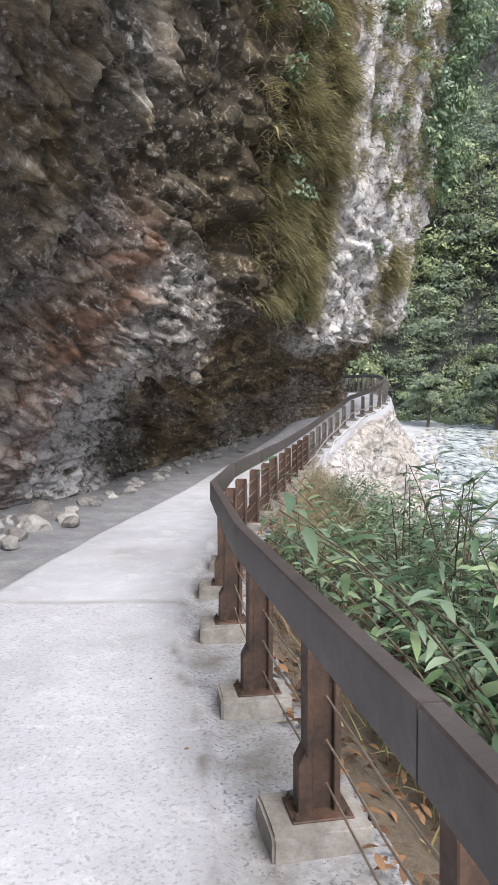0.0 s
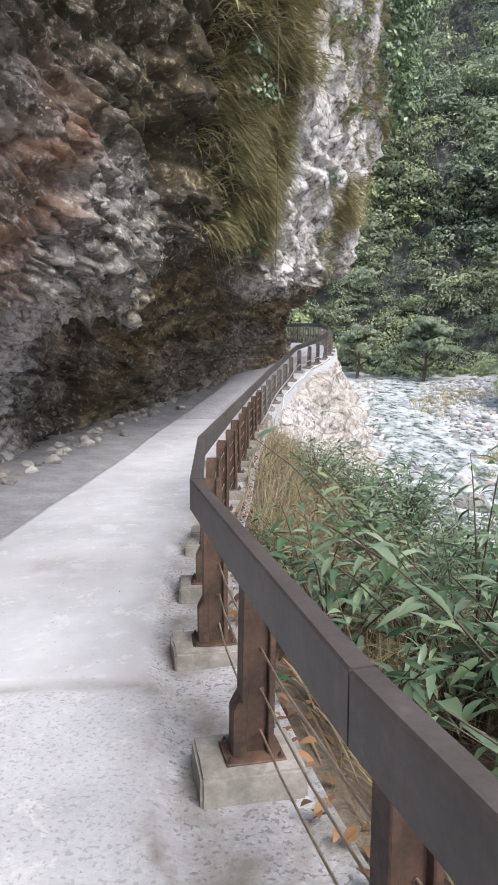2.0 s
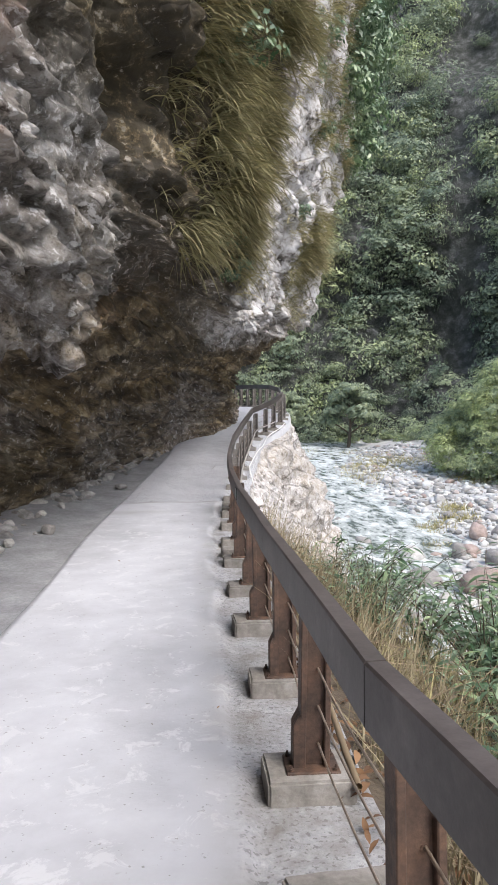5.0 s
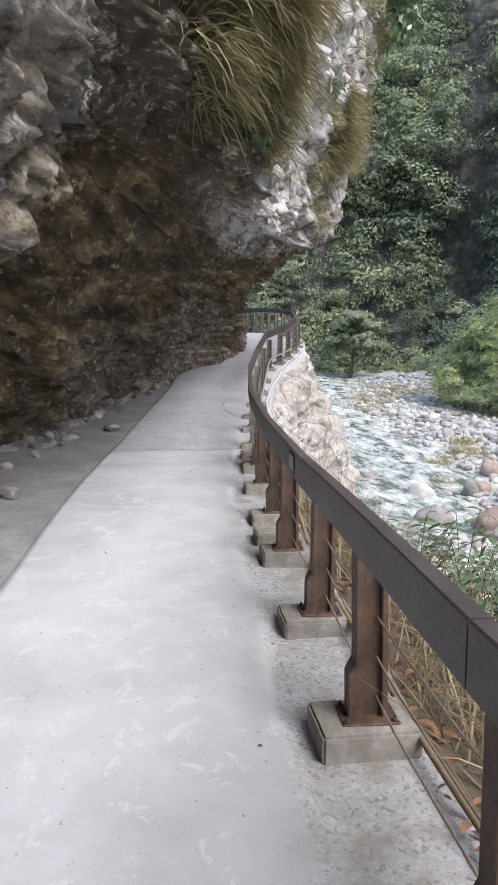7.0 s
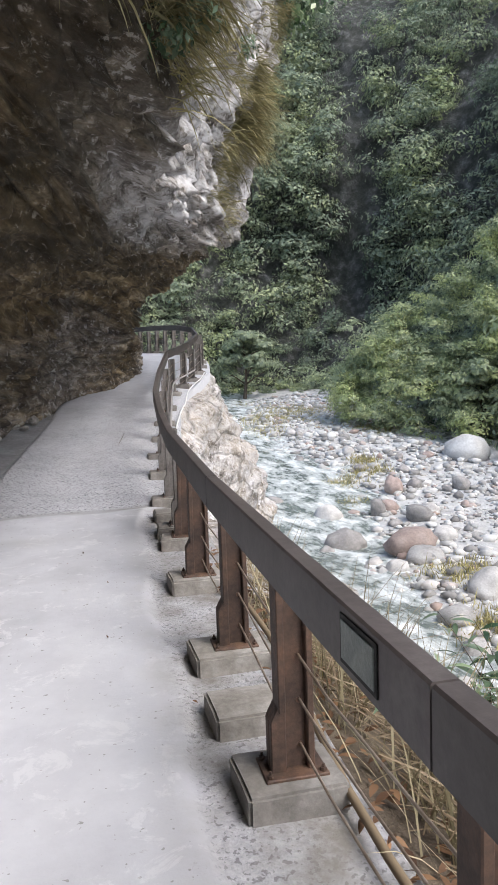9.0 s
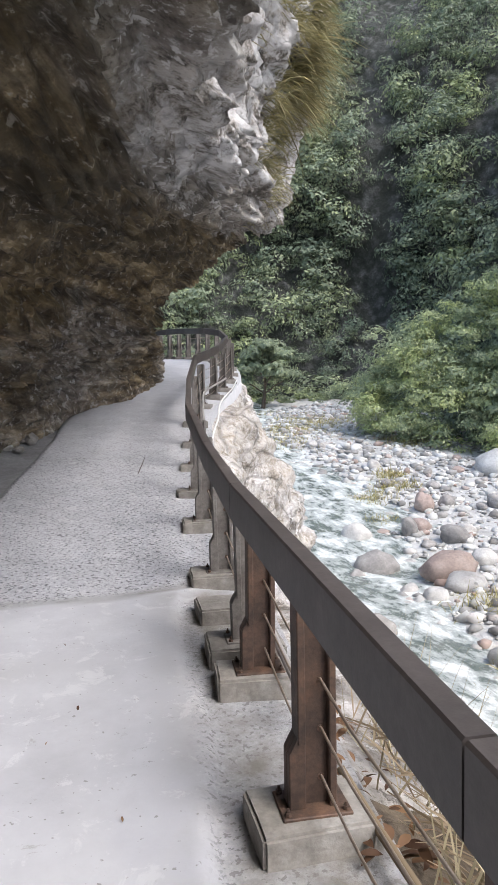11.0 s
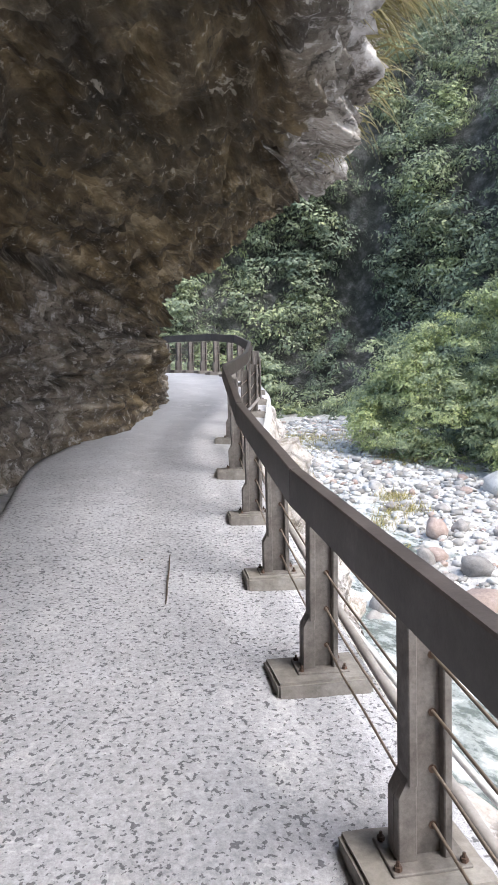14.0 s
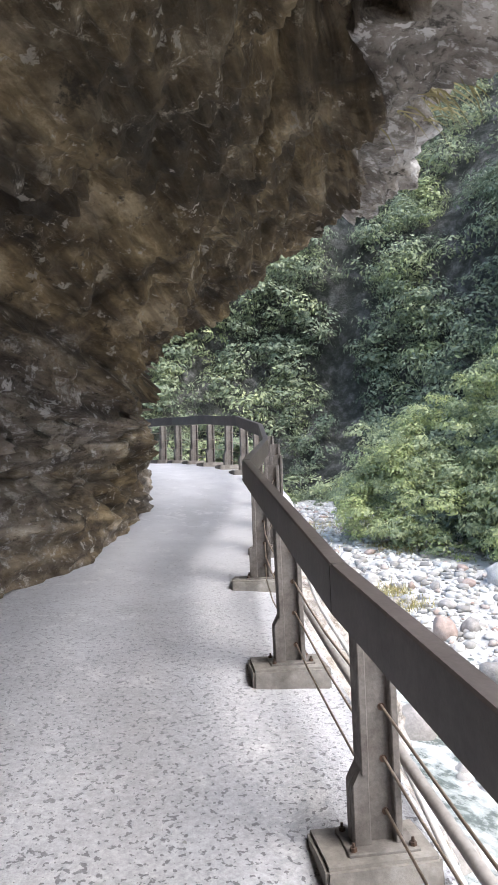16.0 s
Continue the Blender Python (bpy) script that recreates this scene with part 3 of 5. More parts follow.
    fade = np.clip(1.15 - 0.65 * np.exp(-(((flat[:, 2] - G(flat[:, 1])) / 0.9) ** 2)), 0, 1)
    pos = flat + nn * (disp * fade)[:, None]
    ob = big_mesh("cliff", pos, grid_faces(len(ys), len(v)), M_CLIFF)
    vv = np.repeat(v[None], len(ys), 0).ravel()
    yy, zz, xx = flat[:, 1], flat[:, 2], flat[:, 0]
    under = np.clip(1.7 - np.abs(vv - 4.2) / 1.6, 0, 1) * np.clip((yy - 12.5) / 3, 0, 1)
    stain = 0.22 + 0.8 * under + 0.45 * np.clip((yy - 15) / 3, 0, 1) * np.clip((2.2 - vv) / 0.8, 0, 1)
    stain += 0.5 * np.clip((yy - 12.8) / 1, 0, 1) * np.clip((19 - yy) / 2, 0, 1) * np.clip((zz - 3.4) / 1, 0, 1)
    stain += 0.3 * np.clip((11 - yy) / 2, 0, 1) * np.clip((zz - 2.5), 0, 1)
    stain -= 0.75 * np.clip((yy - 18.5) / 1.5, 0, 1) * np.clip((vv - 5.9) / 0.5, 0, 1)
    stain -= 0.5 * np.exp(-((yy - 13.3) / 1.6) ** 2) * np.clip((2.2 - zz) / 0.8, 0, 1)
    streak = 0.85 * np.exp(-((yy - 10.7 - 0.25 * np.sin(zz * 1.7) - 0.12 * np.sin(zz * 6)) / 0.6) ** 2) * np.clip((6.5 - zz) / 2, 0, 1)
    streak += 0.5 * np.exp(-((yy - 15.5) / 1.2) ** 2 - ((zz - 3.3) / 0.7) ** 2)
    pale = 1.0 * np.exp(-((yy - 12.6) / 2.0) ** 2) * np.clip((2.5 - zz) / 0.6, 0, 1)
    pale += 0.9 * np.clip((yy - 18.8) / 1.5, 0, 1) * np.clip((31 - yy) / 2, 0, 1) * np.clip((vv - 6.0 - 0.75 * np.clip((yy - 21) / 3, 0, 1) - 0.15 * np.sin(yy * 4.1) - 0.1 * np.sin(yy * 9.7)) / 0.35, 0, 1)
    pale += 0.25 * np.exp(-((yy - 12.9) / 1.3) ** 2) * np.clip((5.0 - zz) / 1.2, 0, 1)
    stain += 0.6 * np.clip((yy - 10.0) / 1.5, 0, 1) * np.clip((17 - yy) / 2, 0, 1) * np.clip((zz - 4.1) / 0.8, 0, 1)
    # damp, mossy dark on the upper face, mixed with painted shade in the gully
    damp_shade = 1.0 * np.clip((yy - 8.4) / 0.4, 0, 1) * np.clip((16.5 - yy) / 1.5, 0, 1) * np.clip((zz - 4.4 + 0.25 * (yy - 11)) / 1.2, 0, 1) * np.clip((12 - zz) / 2, 0, 1)
    damp_shade += 0.7 * np.exp(-((yy - 14.2) / 2.0) ** 2) * np.clip((zz - 2.6) / 0.5, 0, 1) * np.clip((6 - zz) / 1.5, 0, 1)
    damp_shade += 0.55 * np.clip((yy - 16) / 2, 0, 1) * np.clip((29.5 - yy) / 3, 0, 1) * np.exp(-(((vv - 4.8) / 1.3) ** 2))
    damp_shade += 0.55 * np.exp(-((yy - 16.2) / 2.0) ** 2) * np.clip((zz - 2.9) / 0.5, 0, 1) * np.clip((9 - zz) / 2, 0, 1)
    # cave back wall tinted dark to deepen its shade below the overhang
    damp_shade += 0.75 * np.clip((yy - 12.6) / 1, 0, 1) * np.clip((21 - yy) / 4, 0, 1) * np.clip((2.2 - vv) / 0.8, 0, 1)
    add_attr(ob.data, "damp_shade", np.clip(damp_shade * (1.1 + 0.5 * np.sin(yy * 2.3 + zz) * np.sin(zz * 1.9 - yy)), 0, 0.95))
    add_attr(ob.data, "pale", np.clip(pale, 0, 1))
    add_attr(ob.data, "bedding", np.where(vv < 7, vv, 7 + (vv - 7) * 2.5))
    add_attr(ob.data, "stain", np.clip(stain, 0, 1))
    add_attr(ob.data, "rust", np.clip(streak, 0, 1))
    tagged(ob, "overhanging grey and brown rock cliff above the path", "cliff", kind="structure")
    return pos.reshape(g.shape), n, v


CLIFF_POS, CLIFF_N, CLIFF_V = build_cliff()


# ---- river side ----
def build_bank():
    """The slope under the railing down to the river, soil near the start, pale rock further on."""
    ys = np.concatenate([np.arange(-12, 14, 0.22), np.arange(14, 34, 0.11), np.arange(34, 52, 0.3)])
    us = np.concatenate([np.linspace(0, 3, 60, endpoint=False), np.linspace(3, 16, 70)])
    steep = np.clip((ys - 15) / 5, 0, 1)[:, None]
    d = us[None] * (1 - 0.45 * steep)
    drop_soft = 0.05 + 0.62 * np.maximum(us[None] - 0.12, 0) + 0 * ys[:, None]
    drop_rock = np.where(us < 0.7, 0.1 + 0.5 * us, 0.45 + (us - 0.7) * 2.1)[None] + 0 * ys[:, None]
    r = EDGE_R(ys)[:, None] + 0.46
    tangent = np.gradient(EDGE_R(ys), ys)[:, None]
    x = r + d
    y = ys[:, None] - d * tangent * 0.7 + 0 * d
    z = G(ys)[:, None] - 0.03 - 0.07 * steep - (drop_soft * (1 - steep) + drop_rock * steep)
    floor_z = river_level(y) - 0.6
    z = np.maximum(z, floor_z)
    g = np.stack([x, y, z], -1)
    n = grid_normals(g)
    n = np.where(n[..., 2:3] < 0, -n, n)
    flat, nn = g.reshape(-1, 3), n.reshape(-1, 3)
    amp = np.repeat(steep, len(us), 1).ravel()
    uu = np.repeat(us[None], len(ys), 0).ravel()
    disp = np.empty(len(flat))
    for k, (px, py, pz) in enumerate(flat):
        q = Vector((px, py * 0.8, pz * 1.2))
        f1 = noise.voronoi(q * 0.8)[0]
        f2 = noise.voronoi(q * 2.2)[0]
        rock = 0.5 * noise.noise(q * 0.5) + 0.5 * min(f1[1] - f1[0], 0.5) + 0.22 * min(f2[1] - f2[0], 0.5) + 0.06 * noise.fractal(q * 5, 0.7, 2, 3) - 0.15
        soil = 0.12 * noise.fractal(q * 1.3, 0.8, 2, 4)
        disp[k] = amp[k] * rock + (1 - amp[k]) * soil
    pos = flat + nn * (disp * np.clip(uu / 0.5, 0.02, 1))[:, None]
    sp = grid_faces(len(ys), len(us))
    cy = np.repeat(ys[:, None], len(us), 1).ravel()[sp[:, 0]]
    soil_ob = big_mesh("bank_soil", pos, sp[cy <= 17.2], M_SOIL)
    tagged(soil_ob, "leaf-littered soil bank below the railing", "ground", kind="structure")
    rock_ob = big_mesh("bank_rock", pos, sp[cy > 17.2], M_BANKROCK)
    add_attr(rock_ob.data, "pale", np.full(len(rock_ob.data.vertices), 0.45))
    add_attr(rock_ob.data, "stain", np.full(len(rock_ob.data.vertices), 0.0))
    add_attr(rock_ob.data, "rust", np.full(len(rock_ob.data.vertices), 0.0))
    add_attr(rock_ob.data, "bedding", pos[:, 2] * 1.2 + 0.4 * pos[:, 0])
    add_attr(rock_ob.data, "damp_shade", np.full(len(rock_ob.data.vertices), 0.0))
    tagged(rock_ob, "pale broken rock outcrop falling to the river", "rock", kind="structure")
    return pos.reshape(g.shape)


BANK_POS = build_bank()

CHANNEL = curve_at([(-60, 5), (0, 9.5), (20, 10.5), (36, 14), (45, 18), (55, 21.5), (70, 24), (82, 25.5), (105, 34), (130, 40), (180, 30), (400, -80)])


def bed_height(x, y):
    lev = river_level(y)
    w = 4.2 + 1.2 * math.sin(y * 0.13)
    off = abs(x - float(CHANNEL(y)))
    dip = -0.75 * math.exp(-((off / w) ** 2)) + 0.35 * min(1.0, off / 14)
    return float(lev) + dip + 0.28 * noise.fractal((x * 0.16, y * 0.16, 3), 0.8, 2, 4) + 0.08 * noise.noise((x * 1.1, y * 1.1, 1))


def build_riverbed():
    xs = np.concatenate([np.linspace(-400, -12, 20), np.arange(-10, 75, 0.55), np.linspace(78, 500, 26)])
    ys = np.concatenate([np.linspace(-300, -16, 20), np.arange(-14, 130, 0.6), np.linspace(134, 600, 30)])
    pos = np.array([[(x, y, bed_height(x, y)) for x in xs] for y in ys])
    ob = big_mesh("ground", pos.reshape(-1, 3), grid_faces(len(ys), len(xs), True), M_GRAVEL)
    return tagged(ob, "pale gravel riverbed", "riverbed", kind="structure")


build_riverbed()


def build_water():
    ys = np.arange(-40, 140, 0.5)
    us = np.linspace(-1, 1, 40)
    w = 9.0
    x = CHANNEL(ys)[:, None] + w * us[None]
    y = np.repeat(ys[:, None], len(us), 1)
    z = river_level(y) - 0.12 + np.array([[0.09 * noise.noise((a * 0.7, b * 0.5, 0)) + 0.04 * noise.noise((a * 2.3, b * 1.7, 4)) for a, b in zip(ra, rb)] for ra, rb in zip(x, y)])
    ob = big_mesh("water", np.stack([x, y, z], -1).reshape(-1, 3), grid_faces(len(ys), len(us)), M_WATER)
    return tagged(ob, "shallow torrent with white rapids between boulders", "river", kind="structure")


build_water()


# ---- railing ----
POST_Y = [-1.2, 0.05, 1.25, 2.44, 3.6, 4.86, 6.03, 7.1, 8.25, 9.6, 10.76, 12.0, 13.18, 14.45, 15.65, 16.88, 17.93, 18.27, 19.43, 20.75, 21.93, 23.15, 24.45, 25.86, 27.38, 28.3, 29.2, 30.3, 31.3, 32.2, 33.1, 34.0, 34.9, 35.7, 36.4, 37.0, 37.5, 38.0, 38.4, 38.8, 39.15, 39.5]
BARE_Y = [8.72, 15.02, 18.85]
RAIL_H = 0.99


def rail_frame(y):
    """The place of a footing's middle and the heading of the path there, in radians from +y towards +x."""
    a = math.atan((float(EDGE_R(y + 0.6)) - float(EDGE_R(y - 0.6))) / 1.2)
    x, yy = float(EDGE_R(y)), y
    c, s = math.cos(a), math.sin(a)
    return x + 0.22 * c + 0.15 * s, yy - 0.22 * s * 0.5 + 0.15 * c, a


def rail_place(y, out=0.0, h=0.0):
    x, yy, a = rail_frame(y)
    return Vector((x + out * math.cos(a), yy - out * math.sin(a), float(G(yy)) + h))


def footing_mesh(seed):
    rng = random.Random(seed)
    w, d, h = 0.4 + rng.uniform(-0.03, 0.04), 0.29 + rng.uniform(-0.02, 0.04), 0.068 + rng.uniform(-0.01, 0.01)
    bm = box_bm(w, d, h + 0.1, (0.0, 0, (h - 0.1) / 2))
    bmesh.ops.bevel(bm, geom=bm.edges[:], offset=0.012, segments=2, affect="EDGES")
    bmesh.ops.subdivide_edges(bm, edges=[e for e in bm.edges if e.calc_length() > 0.1], cuts=4, use_grid_fill=True)
    for v in bm.verts:
        k = 0.006 * noise.noise(v.co * 9 + Vector((seed * 3.1, 0, 0))) + 0.002 * noise.noise(v.co * 26 + Vector((seed, 5, 0)))
        v.co += v.co.normalized() * k
    me = bpy.data.meshes.new("footing")
    bm.to_mesh(me)
    bm.free()
    me.materials.append(M_BLOCK)
    return me, h


FOOT = [footing_mesh(k) for k in range(6)]


def post_bm():
    """A steel upright: a flat back plate, a narrower side flange that flares at the foot."""
    bm = bmesh.new()
    prof = [(-0.075, 0.0), (-0.09, 0.02), (-0.09, 0.2), (-0.05, 0.27), (-0.05, 0.75), (0.075, 0.75), (0.075, 0.0)]
    for y0, y1, pts in ((-0.012, 0.012, prof), (-0.045, 0.045, [(0.052, 0), (0.052, 0.74), (0.078, 0.74), (0.078, 0)]), (-0.05, 0.04, [(-0.058, 0.24), (-0.058, 0.73), (-0.03, 0.73), (-0.03, 0.24)]), (-0.042, 0.042, [(-0.088, 0.0), (-0.088, 0.2), (-0.056, 0.26), (-0.03, 0.26), (-0.03, 0)])):
        a = [bm.verts.new((x, y0, z)) for x, z in pts]
        b = [bm.verts.new((x, y1, z)) for x, z in pts]
        bm.faces.new(a)
        bm.faces.new(b[::-1])
        for i in range(len(pts)):
            j = (i + 1) % len(pts)
            bm.faces.new((a[j], a[i], b[i], b[j]))
    bmesh.ops.recalc_face_normals(bm, faces=bm.faces[:])
    bmesh.ops.bevel(bm, geom=[e for e in bm.edges if e.calc_length() > 0.15], offset=0.004, segments=1, affect="EDGES")
    return bm


def mesh_of(name, bm, material):
    me = bpy.data.meshes.new(name)
    bm.to_mesh(me)
    bm.free()
    me.materials.append(material)
    return me


def bolt_bm():
    bm = bmesh.new()
    bmesh.ops.create_cone(bm, cap_ends=True, segments=6, radius1=0.012, radius2=0.012, depth=0.012, matrix=Matrix.Translation((0, 0, 0.007)))
    bmesh.ops.create_cone(bm, cap_ends=True, segments=6, radius1=0.006, radius2=0.005, depth=0.018, matrix=Matrix.Translation((0, 0, 0.018)))
    return bm


POST_RUST, POST_GREY = mesh_of("post", post_bm(), M_POST), mesh_of("post", post_bm(), M_POSTGREY)
PLATE = mesh_of("base_plate", box_bm(0.24, 0.18, 0.014, (0, 0, 0.007), 0.003), M_POST)
PLATE_GREY = mesh_of("base_plate", box_bm(0.24, 0.18, 0.014, (0, 0, 0.007), 0.003), M_POSTGREY)
BOLT = mesh_of("bolt", bolt_bm(), M_POST)
EYE_BM = bmesh.new()
bmesh.ops.create_cone(EYE_BM, cap_ends=True, segments=8, radius1=0.013, radius2=0.013, depth=0.03, matrix=Matrix.Rotation(radians(90), 4, "X"))
EYELET = mesh_of("wire_eyelet", EYE_BM, M_POST)
WIRE_H = (0.17, 0.34, 0.51, 0.68)


def build_railing():
    rail = tagged(new("railing"), "brown weathered railing of boards, steel posts and wires along the path", "railing")
    tops = []
    for k, y in enumerate(POST_Y):
        x, yy, a = rail_frame(y)
        z = float(G(yy))
        me, h = FOOT[k % 6]
        foot = new("footing", me)
        foot.matrix_basis = pose(x, yy, z, 0, 0, -math.degrees(a) + random.uniform(-4, 4))
        tagged(foot, "grey concrete footing block under a railing post", "footing", "railing footings")
        grey = y > 18.1
        post = new("post", POST_GREY if grey else POST_RUST)
        post.parent = rail
        post.matrix_basis = pose(x + 0.02 * math.cos(a), yy, z + h - 0.005, random.uniform(-1, 1), random.uniform(-1, 1), -math.degrees(a))
        if y < 31:
            plate = new("base_plate", PLATE_GREY if grey else PLATE)
            plate.parent = post
            for bx in (-0.1, 0.1):
                for by in (-0.07, 0.07):
                    bolt = new("bolt", BOLT)
                    bolt.parent = post
                    bolt.matrix_basis = pose(bx, by, 0.014)
            for hh in WIRE_H:
                e = new("wire_eyelet", EYELET)
                e.parent = post
                e.matrix_basis = pose(0.03, 0, hh - h)
        tops.append(y)
    # boards along the walkers' side, a butt joint at every second post
    cuts = list(range(0, len(POST_Y) - 1, 2)) + [len(POST_Y) - 1]
    for i0, i1 in zip(cuts[:-1], cuts[1:]):
        ys = np.linspace(POST_Y[i0] + 0.004, POST_Y[i1] - 0.004, 9)
        sec = [(-0.028, -0.085), (-0.032, -0.081), (-0.032, 0.08), (-0.026, 0.087), (0.026, 0.087), (0.032, 0.08), (0.032, -0.081), (0.028, -0.085)]
        sag = random.uniform(-0.006, 0.006)
        verts = []
        for j, y in enumerate(ys):
            for o, h in sec:
                u = j / 8
                end0, end1 = rail_place(float(ys[0]), -0.075 + o, RAIL_H - 0.087 + h), rail_place(float(ys[-1]), -0.075 + o, RAIL_H - 0.087 + h)
                verts.append(end0.lerp(end1, u) + Vector((0, 0, sag * math.sin(u * math.pi))))
        m = len(sec)
        faces = [(j * m + k, (j + 1) * m + k, (j + 1) * m + (k + 1) % m, j * m + (k + 1) % m) for j in range(len(ys) - 1) for k in range(m)]
        faces += [tuple(range(m)), tuple(range(len(verts) - 1, len(verts) - m - 1, -1))]
        mesh_obj("board", verts, faces, M_RAIL, rail)
    for hh in WIRE_H:
        pts = []
        for y0, y1 in zip(POST_Y[:-1], POST_Y[1:]):
            for u in (0, 0.25, 0.5, 0.75):
                s = y0 + (y1 - y0) * u
                pts.append(rail_place(s, 0.05, hh - 0.018 * math.sin(u * math.pi) * random.uniform(0.3, 1.2)))
        v, q = tube(pts, 0.0055, 5)
        mesh_obj("wire", v, q, M_WIRE, rail, True)
    plaque = mesh_of("plaque", box_bm(0.006, 0.2, 0.1, (0, 0, 0), 0.002), M_PLAQUE)
    p = new("plaque", plaque)
    b0, b1 = (rail_place(y, -0.075 - 0.036, RAIL_H - 0.087) for y in (13.18, 15.65))
    c = b0.lerp(b1, 0.14)
    p.parent = rail
    p.matrix_basis = Matrix.Translation(c) @ pose(0, 0, 0, 0, 0, -math.degrees(math.atan2(b1.x - b0.x, b1.y - b0.y)))
    p["label"] = "dull green plaque on the board"
    f = new("plaque_frame", mesh_of("plaque_frame", box_bm(0.004, 0.225, 0.125, (0.002, 0, 0), 0.001), M_DARK))
    f.parent = p
    for y in BARE_Y:
        x, yy, a = rail_frame(y)
        foot = new("footing", FOOT[3][0])
        foot.matrix_basis = pose(x - 0.02, yy, float(G(yy)), 0, 0, -math.degrees(a) + 3)
        tagged(foot, "bare grey concrete footing block without a post", "footing", "railing footings")
    # conduit behind the posts, hose over the outcrop
    pts = [rail_place(float(s), 0.13, float(np.interp(s, [9.5, 10.5, 12, 19, 22, 27, 29], [0.05, 0.12, 0.1, 0.16, 0.3, 0.34, 0.3]))) for s in np.arange(17.4, 29, 0.4)]
    v, q = tube(pts, 0.021, 8)
    tagged(mesh_obj("conduit", v, q, M_PIPE, None, True), "grey plastic conduit pipe running behind the railing posts", "pipe")
    pts = [rail_place(float(s), 0.3 + 0.1 * math.sin(s), 0.06 + 0.03 * math.sin(s * 2.3)) for s in np.arange(20.5, 30.2, 0.3)]
    v, q = tube(pts, 0.015, 8)
    tagged(mesh_obj("water_hose", v, q, M_WHITEPIPE, None, True), "white plastic hose laid along the rock edge", "hose")


build_railing()

# ---- far valley side ----
HILL_LINE = np.array([(40, -60), (44, -20), (46, 10), (47, 35), (50, 60), (54, 78), (63, 92), (66, 104), (58, 116), (45, 124), (30, 128), (5, 132), (-30, 136), (-80, 140)], float)


def build_hill():
    seg = np.r_[0, np.cumsum(np.hypot(*np.diff(HILL_LINE, axis=0).T))]
    s = np.arange(0, seg[-1], 1.3)
    p = blur(np.stack([np.interp(s, seg, HILL_LINE[:, c]) for c in range(2)], -1), 8, 0)
    t = np.gradient(p, axis=0)
    t /= np.linalg.norm(t, axis=1, keepdims=True)
    back = np.stack([t[:, 1], -t[:, 0]], -1)
    h = np.concatenate([np.linspace(-4, 76, 66), np.linspace(78, 155, 44)])
    lean = 0.42 * h + 3.0 * np.sin(h * 0.09) + 0.0016 * h**2
    base = river_level(p[:, 1])
    g = np.empty((len(s), len(h), 3))
    g[..., 0] = p[:, 0:1] + back[:, 0:1] * lean
    g[..., 1] = p[:, 1:2] + back[:, 1:2] * lean
    g[..., 2] = base[:, None] + h[None]
    n = grid_normals(g)
    for i in range(len(s)):
        for j in range(len(h)):
            q = Vector(g[i, j])
            d = 9.0 * noise.noise(q * 0.028 + Vector((4, 1, 2))) + 4.5 * noise.noise(q * 0.07) + 1.6 * noise.noise(q * 0.2)
            d *= min(1.0, 0.3 + max(h[j], 0) / 14)
            g[i, j, :2] -= back[i] * d
    ob = big_mesh("hillside", g.reshape(-1, 3), grid_faces(len(s), len(h)), M_HILL)
    tagged(ob, "steep dark rocky valley side across the river", "hillside", kind="structure")
    return g, back, h


HILL, HILL_BACK, HILL_H = build_hill()


def leaf_cloud(name, centres, radii, tones, per, size, material, rng, flat=0.75, label="", category="trees", droop=0.0):
    """Crowns of many small leaf sprays: each crown is a lumpy shell of pointed quads."""
    cs, rs, ts = np.asarray(centres, float), np.asarray(radii, float), np.asarray(tones, float)
    k = len(cs)
    lump = rng.normal(size=(k, 7, 3))
    lump /= np.linalg.norm(lump, axis=2, keepdims=True)
    lump[..., 2] = lump[..., 2] * 0.9 + 0.1
    which = rng.integers(0, 7, (k, per))
    lc = np.take_along_axis(lump, which[..., None].repeat(3, 2), 1) * 0.62
    dirs = rng.normal(size=(k, per, 3))
    dirs /= np.linalg.norm(dirs, axis=2, keepdims=True)
    dirs[..., 2] = np.where(dirs[..., 2] < -0.2, -dirs[..., 2] * 0.6, dirs[..., 2])
    off = lc + dirs * (0.34 + 0.16 * rng.random((k, per, 1)))
    off[..., 2] *= flat
    c = (cs[:, None] + off * rs[:, None, None]).reshape(-1, 3)
    nrm = (dirs + 0.8 * off / np.maximum(np.linalg.norm(off, axis=2, keepdims=True), 0.2)).reshape(-1, 3) + rng.normal(size=(k * per, 3)) * 0.3 + (0, 0, 0.35)
    nrm /= np.linalg.norm(nrm, axis=1, keepdims=True)
    a = np.cross(nrm, rng.normal(size=(k * per, 3)))
    a /= np.maximum(np.linalg.norm(a, axis=1, keepdims=True), 1e-6)
    a[:, 2] -= droop
    b = np.cross(nrm, a)
    sz = (size * (0.6 + 0.8 * rng.random(k * per)))[:, None] * np.repeat(np.clip(rs / rs.mean(), 0.6, 1.5), per)[:, None]
    verts = np.stack([c - a * sz, c + b * sz * 0.42 + nrm * sz * 0.1, c + a * sz, c - b * sz * 0.42 + nrm * sz * 0.1], 1).reshape(-1, 3)
    quads = np.arange(len(verts)).reshape(-1, 4)
    ob = big_mesh(name, verts, quads, material, False)
    shade = np.repeat(np.clip(np.repeat(ts, per) + 0.1 * rng.normal(size=k * per), 0, 1), 4)
    add_attr(ob.data, "tone", shade)
    return tagged(ob, label, category, kind="stuff")


